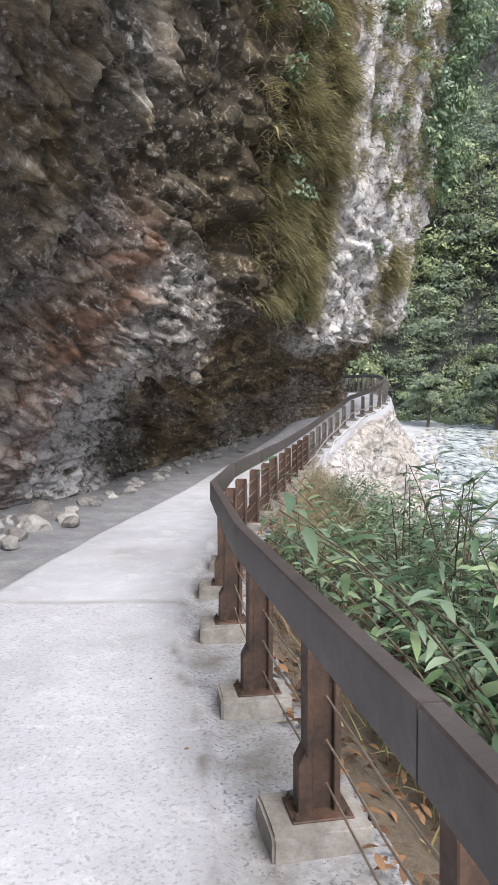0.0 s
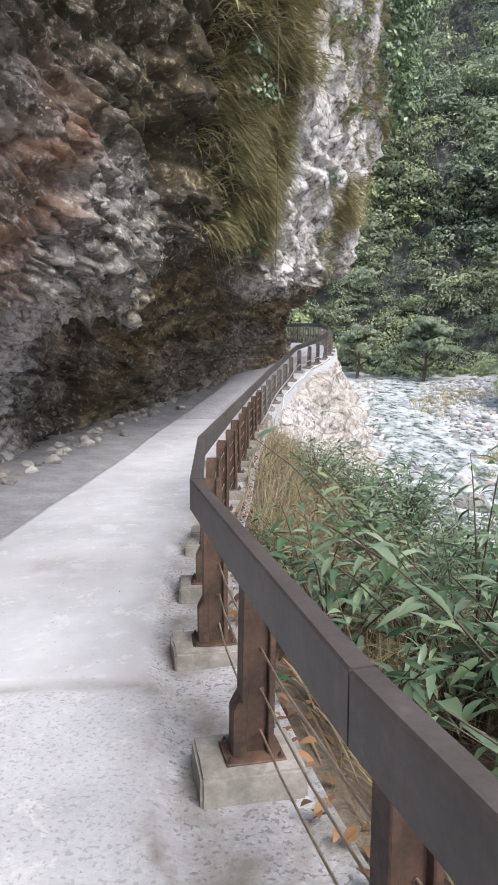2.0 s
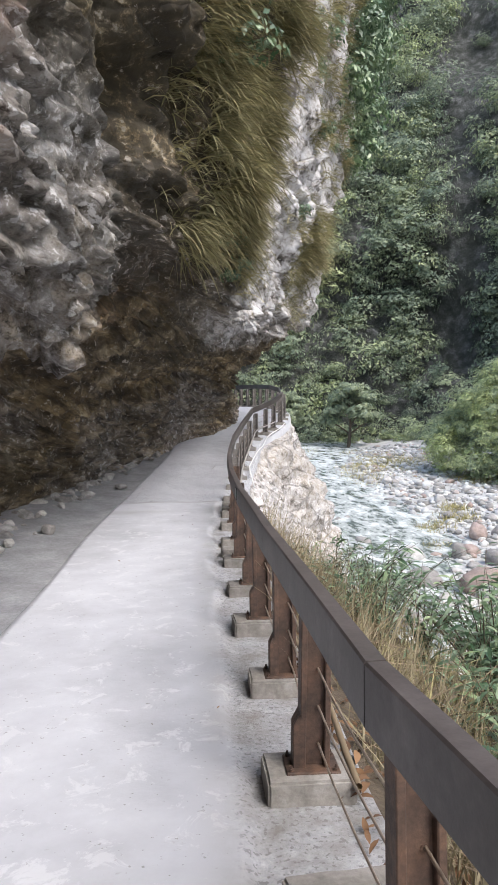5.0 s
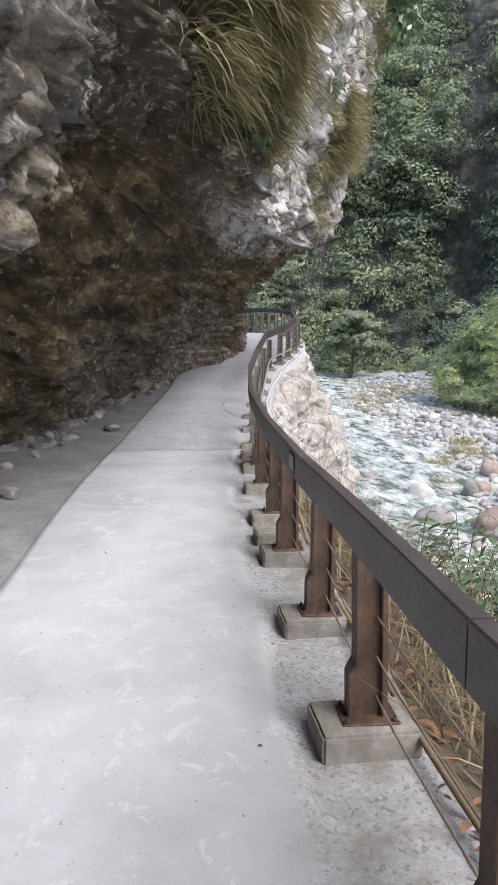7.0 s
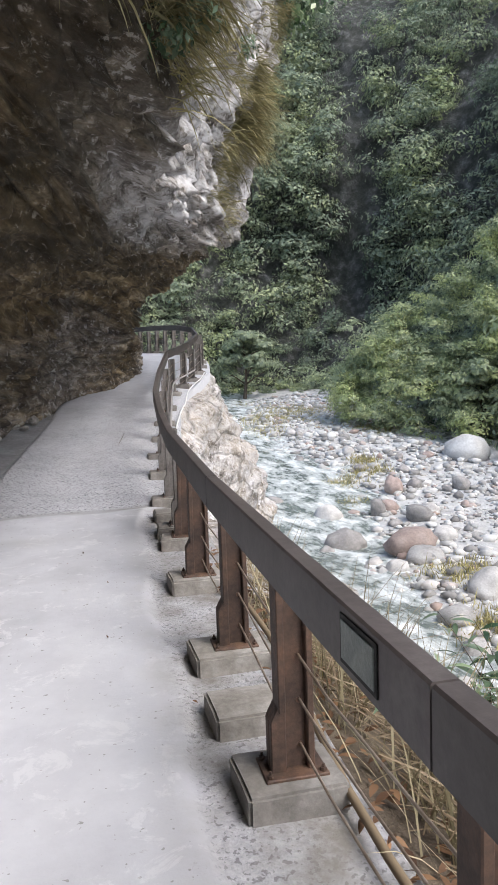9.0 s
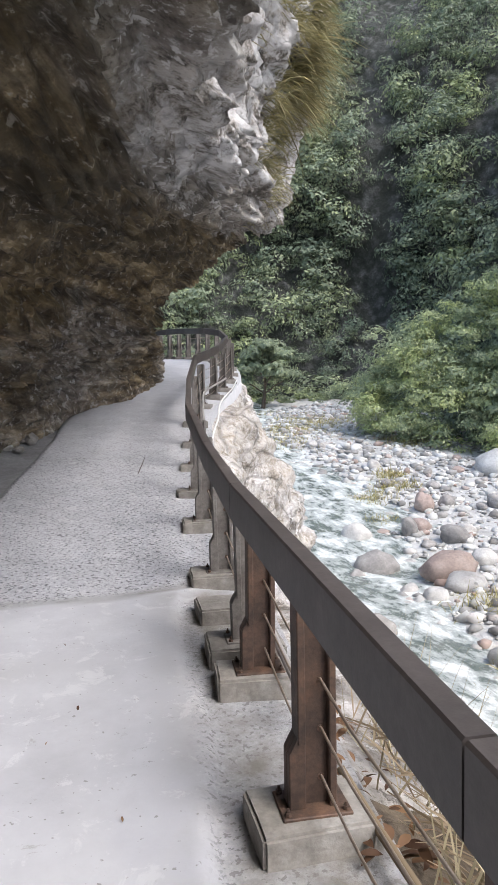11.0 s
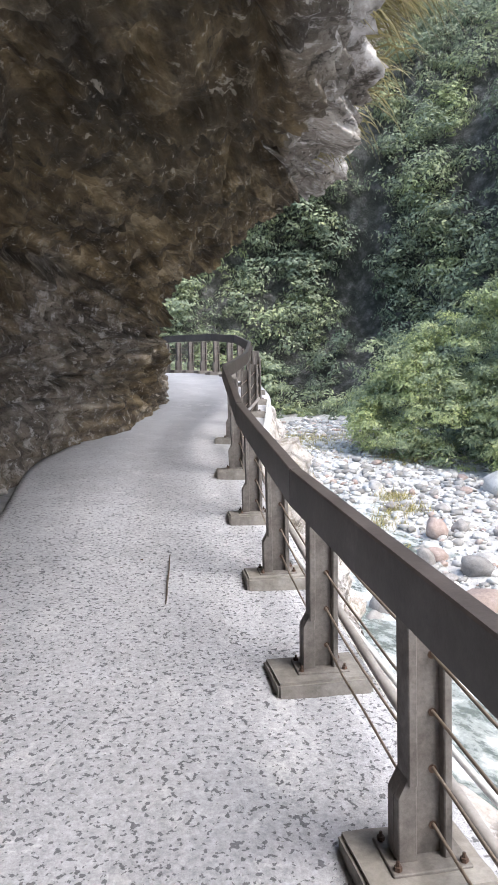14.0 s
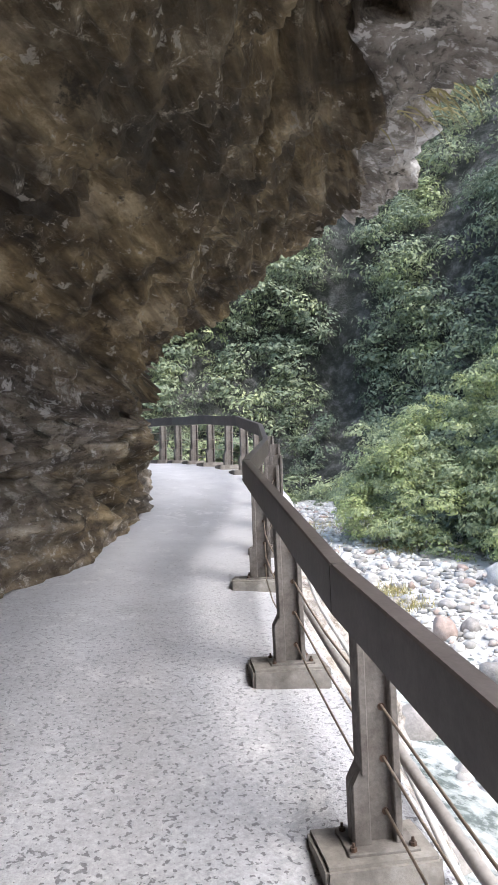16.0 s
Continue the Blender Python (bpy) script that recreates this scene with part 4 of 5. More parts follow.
def build_forest():
    rng = np.random.default_rng(11)
    cs, rs, ts = [], [], []
    ns, nh = HILL.shape[:2]
    for _ in range(40000):
        i = int(rng.integers(2, ns - 2))
        j = int(rng.integers(0, nh - 2))
        c = HILL[i, j]
        if c[1] < 50 or c[0] < 4:
            continue
        rockiness = noise.noise(Vector(c) * 0.06 + Vector((9, 2, 5))) + 0.5 * noise.noise(Vector(c) * 0.16)
        if rockiness > 0.5 and HILL_H[j] > 5 and rng.random() < 0.45:
            continue
        if abs(c[0] - 0.5 - 0.625 * (c[1] - 16)) < 4.5 + 2 * noise.noise((c[2] * 0.1, 3, 1)) and HILL_H[j] > 3 and rng.random() < 0.86:
            continue
        r = 2.0 + 4.2 * rng.random() ** 1.6
        if HILL_H[j] < 6:
            r *= 0.75
        cs.append(c - np.r_[HILL_BACK[i] * r * 0.45, -r * 0.2])
        rs.append(r)
        ts.append(0.52 + 0.5 * noise.noise(Vector(c) * 0.06) + 0.26 * rng.normal())
        if len(cs) >= 3300:
            break
    leaf_cloud("forest", cs, rs, ts, 240, 0.28, M_FOREST, rng, 0.8, "dense green forest on the far valley side", "trees")
    # shrubs and small trees at the foot of the slope and on the gravel bar
    cs, rs, ts = [], [], []
    for _ in range(420):
        i = int(rng.integers(2, ns - 2))
        c = HILL[i, 4].copy()
        d = rng.random() ** 2 * 9
        c[:2] -= HILL_BACK[i] * d
        if c[1] < 15 or c[0] < -20:
            continue
        r = 0.9 + 1.5 * rng.random() * max(0.25, 1 - d / 8)
        cs.append((c[0], c[1], bed_height(c[0], c[1]) + r * 0.35))
        rs.append(r)
        ts.append(0.62 + 0.2 * rng.normal())
    leaf_cloud("riverside_shrubs", cs, rs, ts, 210, 0.2, M_FOREST, rng, 0.85, "green shrubs at the foot of the far slope", "shrubs")
    # a taller light green grove beside the gravel
    cs, rs, ts = [], [], []
    for _ in range(380):
        u = rng.random()
        x, y = 38 + 14 * u + rng.normal(), 80 - 32 * u + 1.5 * rng.normal()
        top = 5 + 19 * min(1.0, u / 0.6)
        h = top * rng.random() ** 0.75
        r = rng.uniform(1.2, 2.4)
        cs.append((x + 0.25 * h, y + 0.2 * h, bed_height(x, y) + h + 0.4))
        rs.append(r)
        ts.append(0.7 + 0.25 * rng.normal())
    leaf_cloud("riverside_grove", cs, rs, ts, 330, 0.15, M_GROVE, rng, 0.85, "light green young trees along the far bank", "trees")


build_forest()


def build_tree(x, y, z, h, tone, seed):
    """A small broadleaf tree: tapered trunk, limbs, open crown."""
    rng = np.random.default_rng(seed)
    tree = tagged(new("tree"), "light green broadleaf tree on the far bank", "tree", "trees by the river")
    tree.matrix_basis = pose(x, y, z)
    pts = [(0.12 * h * math.sin(k * 0.5) * 0.3, 0.05 * h * math.sin(k * 0.8) * 0.3, h * 0.85 * k / 8) for k in range(9)]
    v, q = tube(pts, np.linspace(0.028 * h, 0.006 * h, 9), 7)
    mesh_obj("trunk", v, q, M_BARK, tree, True)
    cs, rs = [], []
    for k in range(9):
        a, u = k * 2.4, 0.3 + 0.07 * k
        root = Vector(pts[min(8, int(u * 8))])
        tip = root + Vector((math.cos(a), math.sin(a), 0.55)) * h * (0.34 - 0.02 * k)
        v, q = tube([root, root.lerp(tip, 0.5) + Vector((0, 0, 0.02 * h)), tip], [0.011 * h, 0.008 * h, 0.003 * h], 5)
        mesh_obj("limb", v, q, M_BARK, tree, True)
        cs.append(tip)
        rs.append(h * 0.2)
        cs.append(root.lerp(tip, 0.6) + Vector((0, 0, 0.08 * h)))
        rs.append(h * 0.17)
    cr = leaf_cloud("crown", [tuple(c) for c in cs], rs, [tone] * len(cs), 420, h * 0.026, M_FOREST, rng, 0.8)
    for key in ("label", "category", "kind"):
        if key in cr:
            del cr[key]
    cr.parent = tree


for k, (tx, ty, th) in enumerate(((46, 66, 9), (50, 74, 11), (44, 55, 8), (52, 84, 9), (40, 112, 12), (30, 116, 10))):
    build_tree(tx, ty, bed_height(tx, ty) - 0.1, th, 0.72 if k < 4 else 0.58, 40 + k)



# ---- river stones ----
def stone_mesh(name, seed, material, rough=0.16, sub=3, cut=0.8):
    bm = bmesh.new()
    bmesh.ops.create_icosphere(bm, subdivisions=sub, radius=1)
    o = Vector((seed * 5.3, seed * 1.7, seed * 0.9))
    cuts = [Vector((random.uniform(-1, 1), random.uniform(-1, 1), random.uniform(-0.4, 1))).normalized() for _ in range(7)]
    for v in bm.verts:
        d = v.co.normalized()
        r = 1 + 0.25 * noise.noise(d * 1.1 + o) + rough * noise.noise(d * 2.6 + o)
        for c in cuts:
            r = min(r, cut / max(d.dot(c), 0.05) if d.dot(c) > 0.3 else r)
        v.co = d * (r + 0.025 * noise.noise(d * 8 + o))
    me = bpy.data.meshes.new(name)
    bm.to_mesh(me)
    bm.free()
    me.polygons.foreach_set("use_smooth", [cut > 0.7] * len(me.polygons))
    me.materials.append(material)
    return me


BOULDERS = [stone_mesh("boulder", k, (M_GREYSTONE, M_STONE, M_REDSTONE)[k % 3]) for k in range(9)]


def place_boulder(x, y, w, d, h, kind, turn, label, group="boulders in the river"):
    ob = new("boulder", BOULDERS[kind])
    ob.matrix_basis = pose(x, y, bed_height(x, y) + h * 0.22, 0, 0, turn) @ Matrix.Diagonal((w / 2, d / 2, h / 2, 1))
    return tagged(ob, label, "boulder", group)


def build_stones():
    rng = random.Random(8)
    for x, y, w, h, kind in ((19.2, 45.8, 2.6, 2.1, 0), (21.2, 42.5, 2.9, 2.2, 2), (28.1, 54.2, 1.7, 1.7, 5), (40, 60.5, 4.6, 3.2, 1), (14.1, 37.6, 2.1, 2.0, 6), (23.9, 49.8, 1.2, 1.5, 3), (20.6, 40.4, 2.4, 1.1, 4), (20.9, 51.0, 2.3, 1.9, 1), (19.8, 34.8, 2.4, 1.5, 7), (14.0, 35.2, 1.3, 1.0, 4), (13.4, 28.8, 1.1, 0.9, 1), (29.8, 54.0, 1.3, 1.2, 0), (32.5, 52.2, 1.6, 1.3, 3), (49, 68, 3.4, 2.6, 4), (17.6, 45.2, 1.3, 1.2, 6), (25.4, 47.5, 2.0, 1.3, 3), (24.2, 43.6, 1.6, 1.2, 1), (27.0, 48.6, 1.5, 1.0, 7), (16.6, 33.0, 1.6, 1.1, 1), (17.6, 30.6, 1.9, 1.3, 4), (13.0, 31.6, 1.4, 1.2, 3), (11.6, 27.4, 1.5, 1.1, 0)):
        word = ("grey", "pale grey", "reddish")[kind % 3]
        place_boulder(x, y, w, w * 0.85, h, kind, rng.uniform(0, 360), f"large {word} rounded boulder in the shallow river")
    for _ in range(190):
        y = rng.uniform(18, 85)
        x = float(CHANNEL(y)) + rng.gauss(5, 8)
        if x < float(CHANNEL(y)) - 7 or x > 50:
            continue
        w = 0.5 + 0.9 * rng.random() ** 2
        kind = rng.choice((1, 4, 7, 1, 4, 0, 3, 6, 2))
        word = ("grey", "pale grey", "reddish")[kind % 3]
        place_boulder(x, y, w, w * rng.uniform(0.7, 1.1), w * rng.uniform(0.5, 0.8), kind, rng.uniform(0, 360), f"{word} river stone lying on gravel", "river stones")
    # gravel: low-poly cobbles, too many to count
    nr = np.random.default_rng(5)
    bm = bmesh.new()
    bmesh.ops.create_icosphere(bm, subdivisions=1, radius=1)
    bv = np.array([v.co[:] for v in bm.verts])
    bf = np.array([[v.index for v in f.verts] for f in bm.faces])
    bm.free()
    vs, fs, m = [], [], 0
    for _ in range(11000):
        y = 14 + 95 * nr.random() ** 1.5
        x = float(CHANNEL(y)) + nr.normal(9, 11)
        if x < float(CHANNEL(y)) - 8:
            continue
        r = (0.09 + 0.3 * nr.random() ** 3) * (1 + y * 0.006)
        a = nr.uniform(0, 6.28)
        c, s = math.cos(a), math.sin(a)
        p = bv * (1 + 0.22 * nr.normal(size=(len(bv), 1))) * (r, r * nr.uniform(0.6, 1), r * nr.uniform(0.4, 0.7))
        p = np.stack([p[:, 0] * c - p[:, 1] * s, p[:, 0] * s + p[:, 1] * c, p[:, 2]], 1) + (x, y, bed_height(x, y) + r * 0.2)
        vs.append(p)
        fs.append(bf + m)
        m += len(bv)
    ob = big_mesh("cobbles", np.concatenate(vs), np.concatenate(fs), M_COBBLE)
    tagged(ob, "pale river cobbles and gravel", "gravel", kind="stuff")


M_COBBLE, _nt, _lk, _b = mat_new("cobble")
_g = _nt.new("ShaderNodeNewGeometry")
_col = mix(_nt, _lk, 0.4, ramp(_nt, _lk, _g.outputs["Random Per Island"], [(0.0, (0.19, 0.18, 0.17)), (0.3, (0.36, 0.35, 0.335)), (0.6, (0.51, 0.5, 0.48)), (0.85, (0.64, 0.63, 0.61)), (1.0, (0.33, 0.24, 0.2))]), ramp(_nt, _lk, tex_noise(_nt, _lk, coords(_nt), 5, 5), [(0.3, (0.3, 0.3, 0.3)), (0.7, (0.7, 0.7, 0.7))]), "OVERLAY")
_lk.new(_col, _b.inputs["Base Color"])
_b.inputs["Roughness"].default_value = 0.8
build_stones()


# ---- planting and small things ----
def blades(name, roots, dirs, lengths, width, droop, tones, material, label, category, rng, seg=4):
    """Grass blades: tapered strips that start along dirs and bend down."""
    r, d = np.asarray(roots, float), np.asarray(dirs, float)
    d /= np.linalg.norm(d, axis=1, keepdims=True)
    k = len(r)
    side = np.cross(d, (0, 0, 1.0)) + 0.3 * rng.normal(size=(k, 3))
    side /= np.maximum(np.linalg.norm(side, axis=1, keepdims=True), 1e-6)
    ln = np.asarray(lengths, float)[:, None]
    pts, p, v = [r], r.copy(), d.copy()
    for i in range(seg):
        p = p + v * ln / seg
        v = v + np.array((0, 0, -1.0)) * np.asarray(droop)[:, None]
        v /= np.linalg.norm(v, axis=1, keepdims=True)
        pts.append(p)
    rows = []
    for i, q in enumerate(pts):
        w = width * (1 - (i / seg) ** 1.5) * np.minimum(1, 0.45 + i * 0.6)
        rows.append(q - side * w)
        rows.append(q + side * w)
    verts = np.stack(rows, 1).reshape(-1, 3)
    m = 2 * (seg + 1)
    base = np.arange(k)[:, None] * m
    quads = np.concatenate([base + np.array([2 * i, 2 * i + 1, 2 * i + 3, 2 * i + 2]) for i in range(seg)], 0)
    ob = big_mesh(name, verts, quads, material, False)
    add_attr(ob.data, "tone", np.repeat(np.clip(tones, 0, 1), m))
    return tagged(ob, label, category, kind="stuff")


def cliff_tufts():
    rng = np.random.default_rng(21)
    nu, nv = CLIFF_POS.shape[:2]
    r, d, ln, dr, tn = [], [], [], [], []
    cs, rs, ts = [], [], []
    tries = 0
    while len(r) < 46000 and tries < 260000:
        tries += 1
        i, j = int(rng.integers(0, nu)), int(rng.integers(100, nv))
        p = CLIFF_POS[i, j]
        x, y, z = p
        n = CLIFF_N[i, j]
        if z > 17 or n[0] < 0.05 or n[2] < -0.55 or y < 11 or y > 33.5:
            continue
        drape = math.exp(-(((y - 16.9 + 0.38 * (z - 4)) / (1.5 + 0.12 * (z - 4))) ** 4)) * (z > 4.0) * (z < 12)
        tip = 0.5 * math.exp(-((y - 25.3) / 1.3) ** 2 - ((z - 6.6) / 1.2) ** 2) * (n[0] > 0.2)
        edge = math.exp(-((y - 24.5) / 2.0) ** 2) * (z > 8.5) * 0.35
        high = 0.55 * min(1, max(0, (z - 8) / 2)) * (noise.noise((y * 0.5, z * 0.5, 3)) > 0.0)
        clump = 0.25 + noise.noise((x * 1.3, y * 1.5, z * 1.3)) * 2.0
        if rng.random() > max(0.9 * drape, tip, edge, high) * max(clump, 0.03):
            continue
        out = np.array((max(n[0], 0.3), n[1], 0.25))
        many = 13
        tone = 0.45 + 0.3 * noise.noise((y * 0.7, z * 0.7, 8)) + 0.1 * rng.normal()
        for _ in range(many):
            r.append(p - n * 0.05 + rng.normal(size=3) * 0.07)
            d.append(out + rng.normal(size=3) * 0.4)
            ln.append(rng.uniform(0.35, 1.0) * (rng.uniform(0.6, 1.5) if tip > 0.4 else 0.85 if drape > 0.4 else 0.6))
            dr.append(rng.uniform(0.25, 0.7))
            tn.append(tone + 0.08 * rng.normal())
        if (z > 8 and rng.random() < 0.03) or rng.random() < 0.006:
            cs.append(p + n * 0.2)
            rs.append(rng.uniform(0.25, 0.6))
            ts.append(0.55 + 0.2 * rng.normal())
    for _ in range(60):
        y = rng.uniform(25.5, 29.5)
        z = rng.uniform(10.5, 17)
        i = int(np.argmin(np.abs(CLIFF_POS[:, 300, 1] - y)))
        p = CLIFF_POS[i, int(np.argmin(np.abs(CLIFF_POS[i, 250:, 2] - z))) + 250]
        cs.append(p + np.array((0.5, 0, 0)))
        rs.append(rng.uniform(0.5, 1.1))
        ts.append(0.6 + 0.2 * rng.normal())
    blades("cliff_grass", r, d, ln, 0.013, dr, tn, M_GRASS, "olive and yellow grass hanging from the cliff face", "grass", rng)
    leaf_cloud("cliff_bushes", cs, rs, ts, 260, 0.055, M_SHRUB, rng, 0.9, "small leafy bushes rooted in the cliff", "bushes", 0.4)


cliff_tufts()


def leaf_shape(length, width):
    """Points and quads of one lance-shaped leaf along +y, folded at the midrib and arched."""
    rows = ((0.0, 0.05), (0.25, 0.8), (0.5, 1.0), (0.75, 0.7), (1.0, 0.02))
    v, q = [], []
    for i, (t, w) in enumerate(rows):
        z = 0.1 * length * math.sin(t * 2.6) - 0.16 * length * t * t
        v += [(-w * width / 2, t * length, z + 0.12 * width * w), (0, t * length, z), (w * width / 2, t * length, z + 0.12 * width * w)]
    for i in range(4):
        a = i * 3
        q += [(a, a + 1, a + 4, a + 3), (a + 1, a + 2, a + 5, a + 4)]
    return np.array(v), np.array(q)


LEAF_V, LEAF_Q = leaf_shape(1.0, 0.23)


def shrub_meshes(seed, height, stems, per, leaf):
    """Arching stems with alternate lance leaves."""
    rng = np.random.default_rng(seed)
    sv, sq, lv, lq, tone = [], [], [], [], []
    ns, nl = 0, 0
    for s in range(stems):
        a = rng.uniform(0, 2 * np.pi)
        lean = rng.uniform(0.15, 0.75)
        h = height * rng.uniform(0.6, 1.05)
        t = np.linspace(0, 1, 8)
        pts = np.stack([np.cos(a) * lean * h * t**1.5 + 0.05 * rng.normal(), np.sin(a) * lean * h * t**1.5 + 0.05 * rng.normal(), h * (t - 0.18 * t**3)], 1)
        v, q = tube(pts, np.linspace(0.008, 0.002, 8), 4)
        sv.append(v)
        sq.append(np.array(q) + ns)
        ns += len(v)
        tn = rng.uniform(0.08, 0.85)
        for k in range(per):
            u = 0.25 + 0.75 * (k + 0.5) / per
            c = np.array([np.interp(u, t, pts[:, i]) for i in range(3)])
            yaw = k * 2.4 + rng.uniform(-0.5, 0.5)
            tilt = rng.uniform(-0.55, 0.45)
            size = leaf * rng.uniform(0.6, 1.15)
            m = np.array((Euler((tilt, rng.uniform(-0.5, 0.5), yaw))).to_matrix())
            lv.append((LEAF_V * size) @ m.T + c)
            lq.append(LEAF_Q + nl)
            nl += len(LEAF_V)
            tone += [tn + 0.12 * rng.normal()] * len(LEAF_V)
    st = mesh_obj("branchwork", np.concatenate(sv), np.concatenate(sq).tolist(), M_BARK, None, True)
    fo = big_mesh("foliage", np.concatenate(lv), np.concatenate(lq), M_SHRUB)
    add_attr(fo.data, "tone", np.clip(tone, 0, 1))
    return st, fo


def bank_z(x, y):
    """Height of the slope under the railing."""
    d = x - float(EDGE_R(y)) - 0.58
    s = min(max((y - 15) / 5, 0), 1)
    return float(G(y)) - 0.1 - 0.62 * max(d, 0) * (1 - s) - s * 2.5 * max(d, 0)


def build_shrubs():
    rng = random.Random(4)
    kinds = []
    for k, (h, st, per, lf) in enumerate(((1.5, 19, 17, 0.18), (1.2, 18, 15, 0.16), (1.8, 24, 22, 0.14), (1.0, 16, 12, 0.15))):
        root = tagged(new("shrub"), "leafy green shrub with long pointed leaves on the bank", "shrub", "shrubs on the bank")
        a, b = shrub_meshes(60 + k, h, st, per, lf)
        a.parent = b.parent = root
        kinds.append((root, h))
    spots = []
    for _ in range(900):
        y = rng.uniform(0.6, 15.5)
        d = rng.uniform(0.45, 6.5)
        x = float(EDGE_R(y)) + 0.5 + d
        if (y > 9.5 or y < 4) and d < 0.9:
            continue
        if all((x - a) ** 2 + (y - b) ** 2 > 0.42 for a, b in spots):
            spots.append((x, y))
        if len(spots) >= 84:
            break
    spots += [(1.75, 3.6), (2.3, 4.4), (1.6, 5.2), (2.6, 5.6), (3.1, 4.8), (2.2, 6.6), (3.2, 7.0), (3.6, 6.0), (2.0, 2.8)]
    first = [True] * 4
    for x, y in spots:
        d = x - float(EDGE_R(y)) - 0.5
        k = rng.choice((0, 1, 2, 2, 0)) if d > 0.9 else rng.choice((1, 3, 3))
        root, h = kinds[k]
        want = 0.62 * d * 0.7 + (1.75 if y < 7 else 0.85)
        sc = min(max(want / h, 0.5), 1.8 if y < 7 and d > 1.4 else 1.25) * rng.uniform(0.85, 1.1)
        m = pose(x, y, bank_z(x, y) - 0.05, 0, 0, rng.uniform(0, 360))
        if first[k]:
            root.matrix_basis = m @ Matrix.Diagonal((sc, sc, sc, 1))
            first[k] = False
        else:
            ob = copy_thing(root, m)
            ob.scale = (sc, sc, sc)


build_shrubs()


def build_bank_cover():
    rng = np.random.default_rng(31)
    # low grass and weeds on the slope
    r, d, ln, dr, tn = [], [], [], [], []
    for _ in range(1600):
        y = rng.uniform(1, 19.5)
        off = rng.uniform(0.35, 5.5) if y < 16 else rng.uniform(0.5, 1.4)
        x = float(EDGE_R(y)) + 0.5 + off
        if noise.noise((x * 0.6, y * 0.6, 2)) < -0.15:
            continue
        base = np.array((x, y, bank_z(x, y)))
        tone = 0.6 + 0.25 * noise.noise((x, y, 5))
        for _ in range(11):
            r.append(base + rng.normal(size=3) * (0.09, 0.09, 0.02))
            d.append(np.array((0, 0, 1.0)) + rng.normal(size=3) * 0.45)
            ln.append(rng.uniform(0.2, 0.6))
            dr.append(rng.uniform(0.1, 0.45))
            tn.append(tone + 0.1 * rng.normal())
    blades("bank_grass", r, d, ln, 0.008, dr, tn, M_GRASS, "rough green grass on the slope below the railing", "grass", rng)
    # dry stalks lying along the edge behind the posts
    r, d, ln, dr = [], [], [], []
    for _ in range(1500):
        y = rng.uniform(4.5, 17.8)
        x = float(EDGE_R(y)) + 0.55 + abs(rng.normal(0, 0.45))
        r.append((x, y, bank_z(x, y) + rng.uniform(0.03, 0.22)))
        d.append((abs(rng.normal(0.1, 0.4)) + 0.12, rng.normal(-0.8, 0.7), rng.normal(0.08, 0.15)))
        ln.append(rng.uniform(0.3, 1.1))
        dr.append(rng.uniform(0.02, 0.2))
    blades("dry_stalks", r, d, ln, 0.006, dr, rng.random(len(r)), M_DRY, "dry brown stalks fallen along the path edge", "dead stalks", rng)
    # tall dry grass above the outcrop
    r, d, ln, dr, tn = [], [], [], [], []
    for _ in range(150):
        y = rng.uniform(8.5, 18.5)
        x = float(EDGE_R(y)) + 0.62 + abs(rng.normal(0, 0.6))
        for _ in range(14):
            r.append(np.array((x, y, bank_z(x, y))) + rng.normal(size=3) * (0.08, 0.08, 0.02))
            d.append(np.array((0.15, 0, 1.0)) + rng.normal(size=3) * 0.3)
            ln.append(rng.uniform(0.35, 0.95))
            dr.append(rng.uniform(0.05, 0.3))
    blades("dry_grass", r, d, ln, 0.006, dr, rng.random(len(r)), M_STRAW, "straw-coloured dry grass on the bank edge", "dry grass", rng)
    # fallen leaves: thick on the bank edge, a few on the concrete
    vs, qs = [], []
    for k in range(1500):
        y = rng.uniform(0.5, 17.8)
        if k < 36:
            y = rng.uniform(1, 27)
            x = float(EDGE_R(y)) - abs(rng.normal(0.0, 0.7))
            z, size = float(G(y)) + 0.012, rng.uniform(0.012, 0.04)
        else:
            x = float(EDGE_R(y)) + 0.38 + abs(rng.normal(0, 0.4))
            z, size = bank_z(x, y) + rng.uniform(0.02, 0.1), rng.uniform(0.04, 0.11)
            if x < float(EDGE_R(y)) + 0.5:
                z = float(G(y)) + 0.015
        m = np.array(Euler((rng.normal(0, 0.3), rng.normal(0, 0.3), rng.uniform(0, 6.28))).to_matrix())
        vs.append((LEAF_V * (size * 1.6, size, size)) @ m.T + (x, y, z))
        qs.append(LEAF_Q + k * len(LEAF_V))
    ob = big_mesh("fallen_leaves", np.concatenate(vs), np.concatenate(qs), M_LITTER)
    tagged(ob, "brown fallen leaves along the path edge", "dead leaves", kind="stuff")
    # green tufts on the gravel bar
    r, d, ln, dr, tn = [], [], [], [], []
    cs = [(25.5, 58, 2.2), (29.5, 60, 1.8), (24, 53.5, 1.3), (20.5, 37.5, 2.0), (17.0, 32.0, 1.7), (31, 63, 1.4), (33, 86, 6.0), (38, 92, 6.0), (28, 80, 4.0), (44, 84, 4.0), (34, 104, 6), (41, 75, 3), (47, 80, 4)]
    for cx, cy, rad in cs:
        for _ in range(int(260 * rad)):
            x, y = cx + rng.normal() * rad * 0.5, cy + rng.normal() * rad * 0.5
            r.append((x, y, bed_height(x, y)))
            d.append(np.array((0, 0, 1.0)) + rng.normal(size=3) * 0.5)
            ln.append(rng.uniform(0.25, 0.8))
            dr.append(rng.uniform(0.1, 0.4))
            tn.append(0.85 + 0.1 * rng.normal())
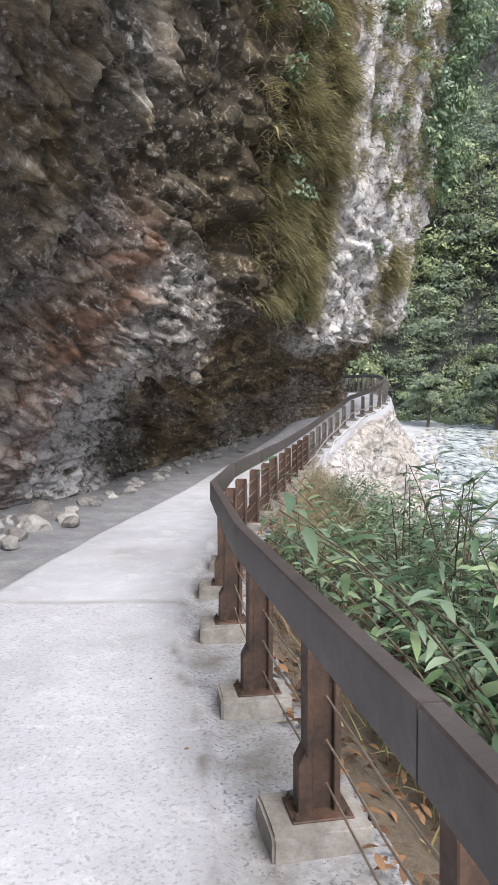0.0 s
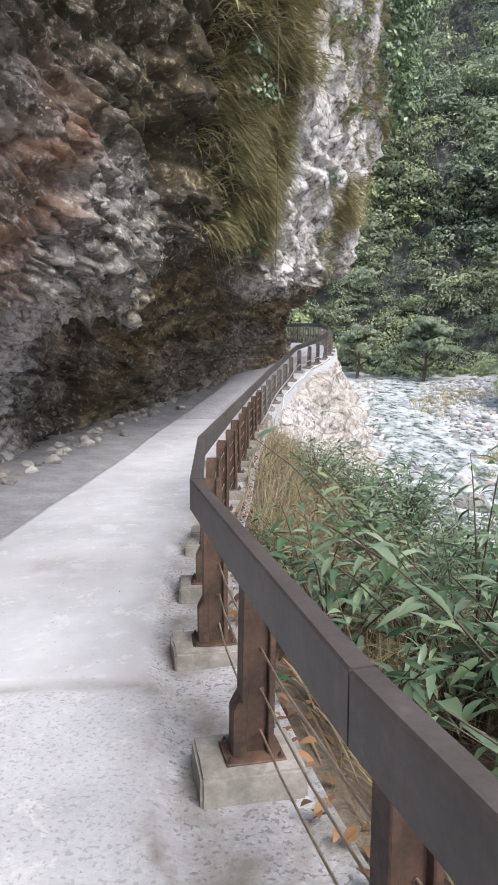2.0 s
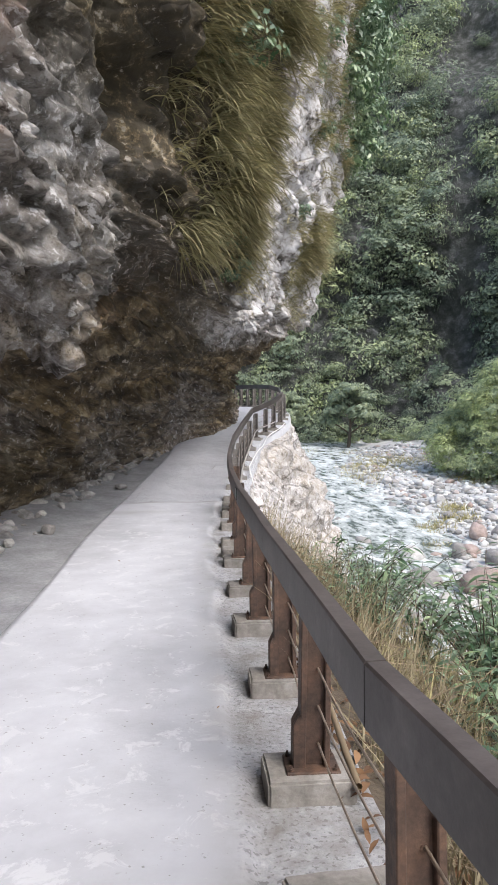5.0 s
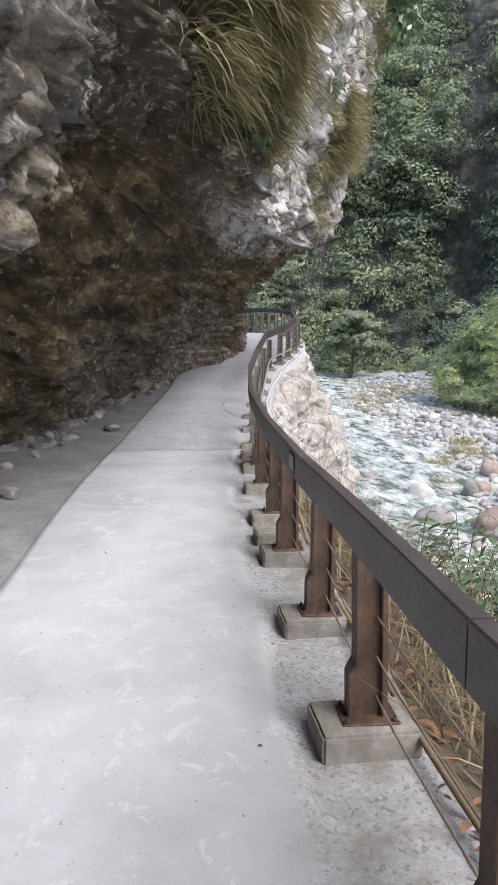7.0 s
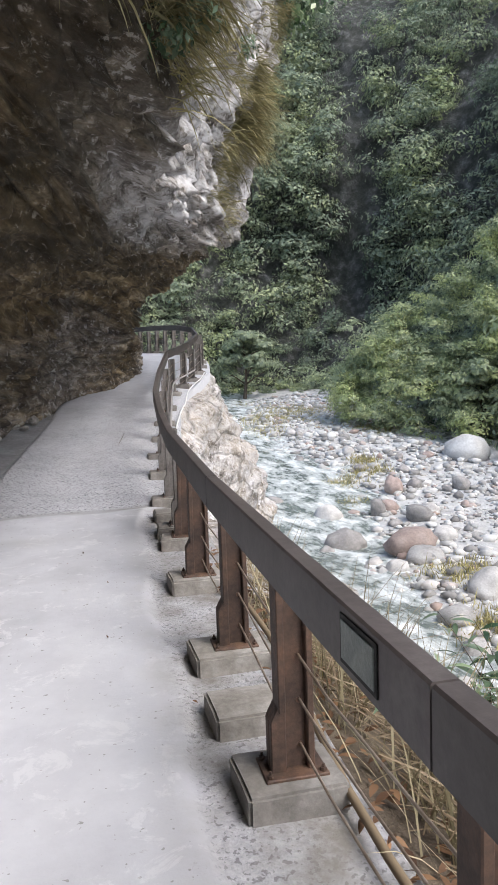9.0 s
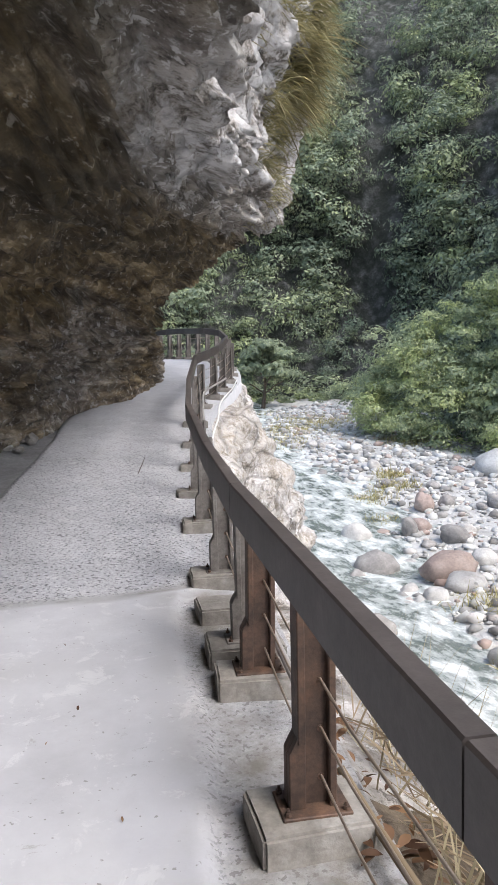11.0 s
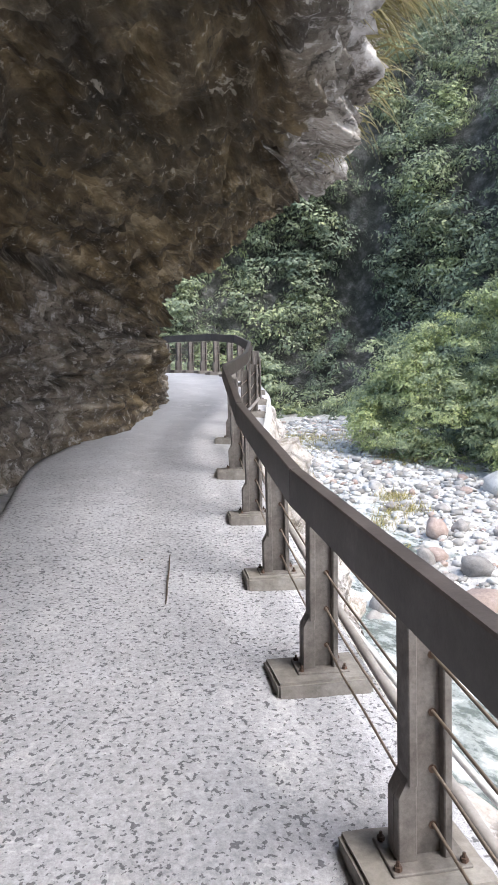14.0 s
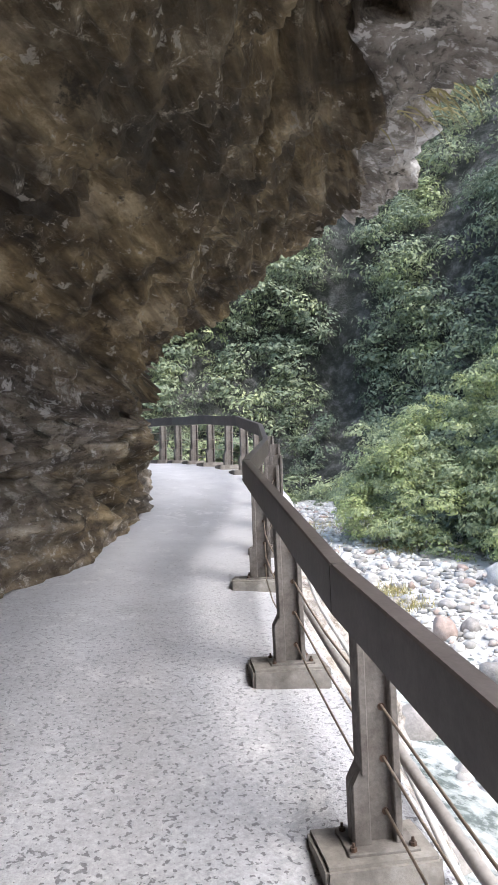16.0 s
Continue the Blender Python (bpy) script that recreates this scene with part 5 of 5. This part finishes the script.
    blades("bar_grass", r, d, ln, 0.03, dr, tn, M_GRASS, "yellow-green grass tufts growing on the gravel bar", "grass", rng, 3)


build_bank_cover()


def build_rubble():
    rng = random.Random(15)
    shapes = [stone_mesh("rock", 20 + k, M_STONE if k % 2 else M_GREYSTONE, 0.5, 2, 0.6) for k in range(6)]
    foot = curve_at([(5, -4.2), (9, -4.1), (11, -3.9), (12.3, -3.6), (14, -2.85), (16, -2.85), (18.5, -2.35), (20.5, -1.8), (22.5, -0.9), (25.5, 0.25), (27, 1.4)])
    big = [(-3.0, 9.6, 0.5), (-3.35, 10.1, 0.42), (-2.75, 10.5, 0.42), (-2.6, 10.1, 0.36), (-3.5, 9.3, 0.6), (-3.0, 8.9, 0.42), (-3.3, 10.8, 0.55), (-2.9, 11.2, 0.4), (-2.95, 8.4, 0.35), (-3.7, 8.5, 0.5)]
    for _ in range(230):
        y = rng.uniform(7.5, 26.8)
        big.append((float(foot(y)) + 0.15 + abs(rng.gauss(0.1, 0.35)), y, 0.08 + 0.26 * rng.random() ** 2))
    for x, y, w in big:
        if x > float(EDGE_L(y)) - 0.1:
            continue
        ob = new("rock", shapes[rng.randrange(6)])
        h = w * rng.uniform(0.55, 0.8)
        ob.matrix_basis = pose(x, y, float(G(y)) - 0.03 + 0.25 * h, 0, 0, rng.uniform(0, 360)) @ Matrix.Diagonal((w / 2, w / 2 * rng.uniform(0.7, 1), h / 2, 1))
        size = "large pale" if w > 0.33 else "small grey"
        tagged(ob, f"{size} fallen rock on the grit at the cliff foot", "rock", "fallen rocks")


build_rubble()


def build_bits():
    a, b = Vector((1.95, 23.1, 0)), Vector((2.22, 23.92, 0))
    pts = []
    for k in range(7):
        p = a.lerp(b, k / 6)
        pts.append(Vector((p.x + 0.002 * math.sin(k * 2), p.y, float(G(p.y)) + 0.018)))
    v, q = tube(pts, [0.003, 0.005, 0.005, 0.006, 0.005, 0.004, 0.003], 6)
    tagged(mesh_obj("stick", v, q, M_BARK, None, True), "thin dark dry stick lying on the concrete", "stick")
    pts = [Vector((0.2 + 0.015 * math.sin(k * 0.6), 6.77 + 0.02 * math.sin(k * 0.9), 17.7 - 0.43 * k)) for k in range(37)]
    v, q = tube(pts, 0.0028, 5)
    vine = tagged(mesh_obj("hanging_vine", v, q, M_BARK, None, True), "thin bare vine hanging from the cliff top", "vine")
    pts = [rail_place(float(s), 0.2 + 0.03 * math.sin(s * 1.3), 0.05 + 0.015 * math.sin(s * 2.1)) for s in np.arange(9.4, 17.3, 0.35)]
    v, q = tube(pts, 0.017, 7)
    tagged(mesh_obj("bamboo_pole", v, q, M_DRY, None, True), "dry brown bamboo pole lying beside the posts", "pole")


build_bits()
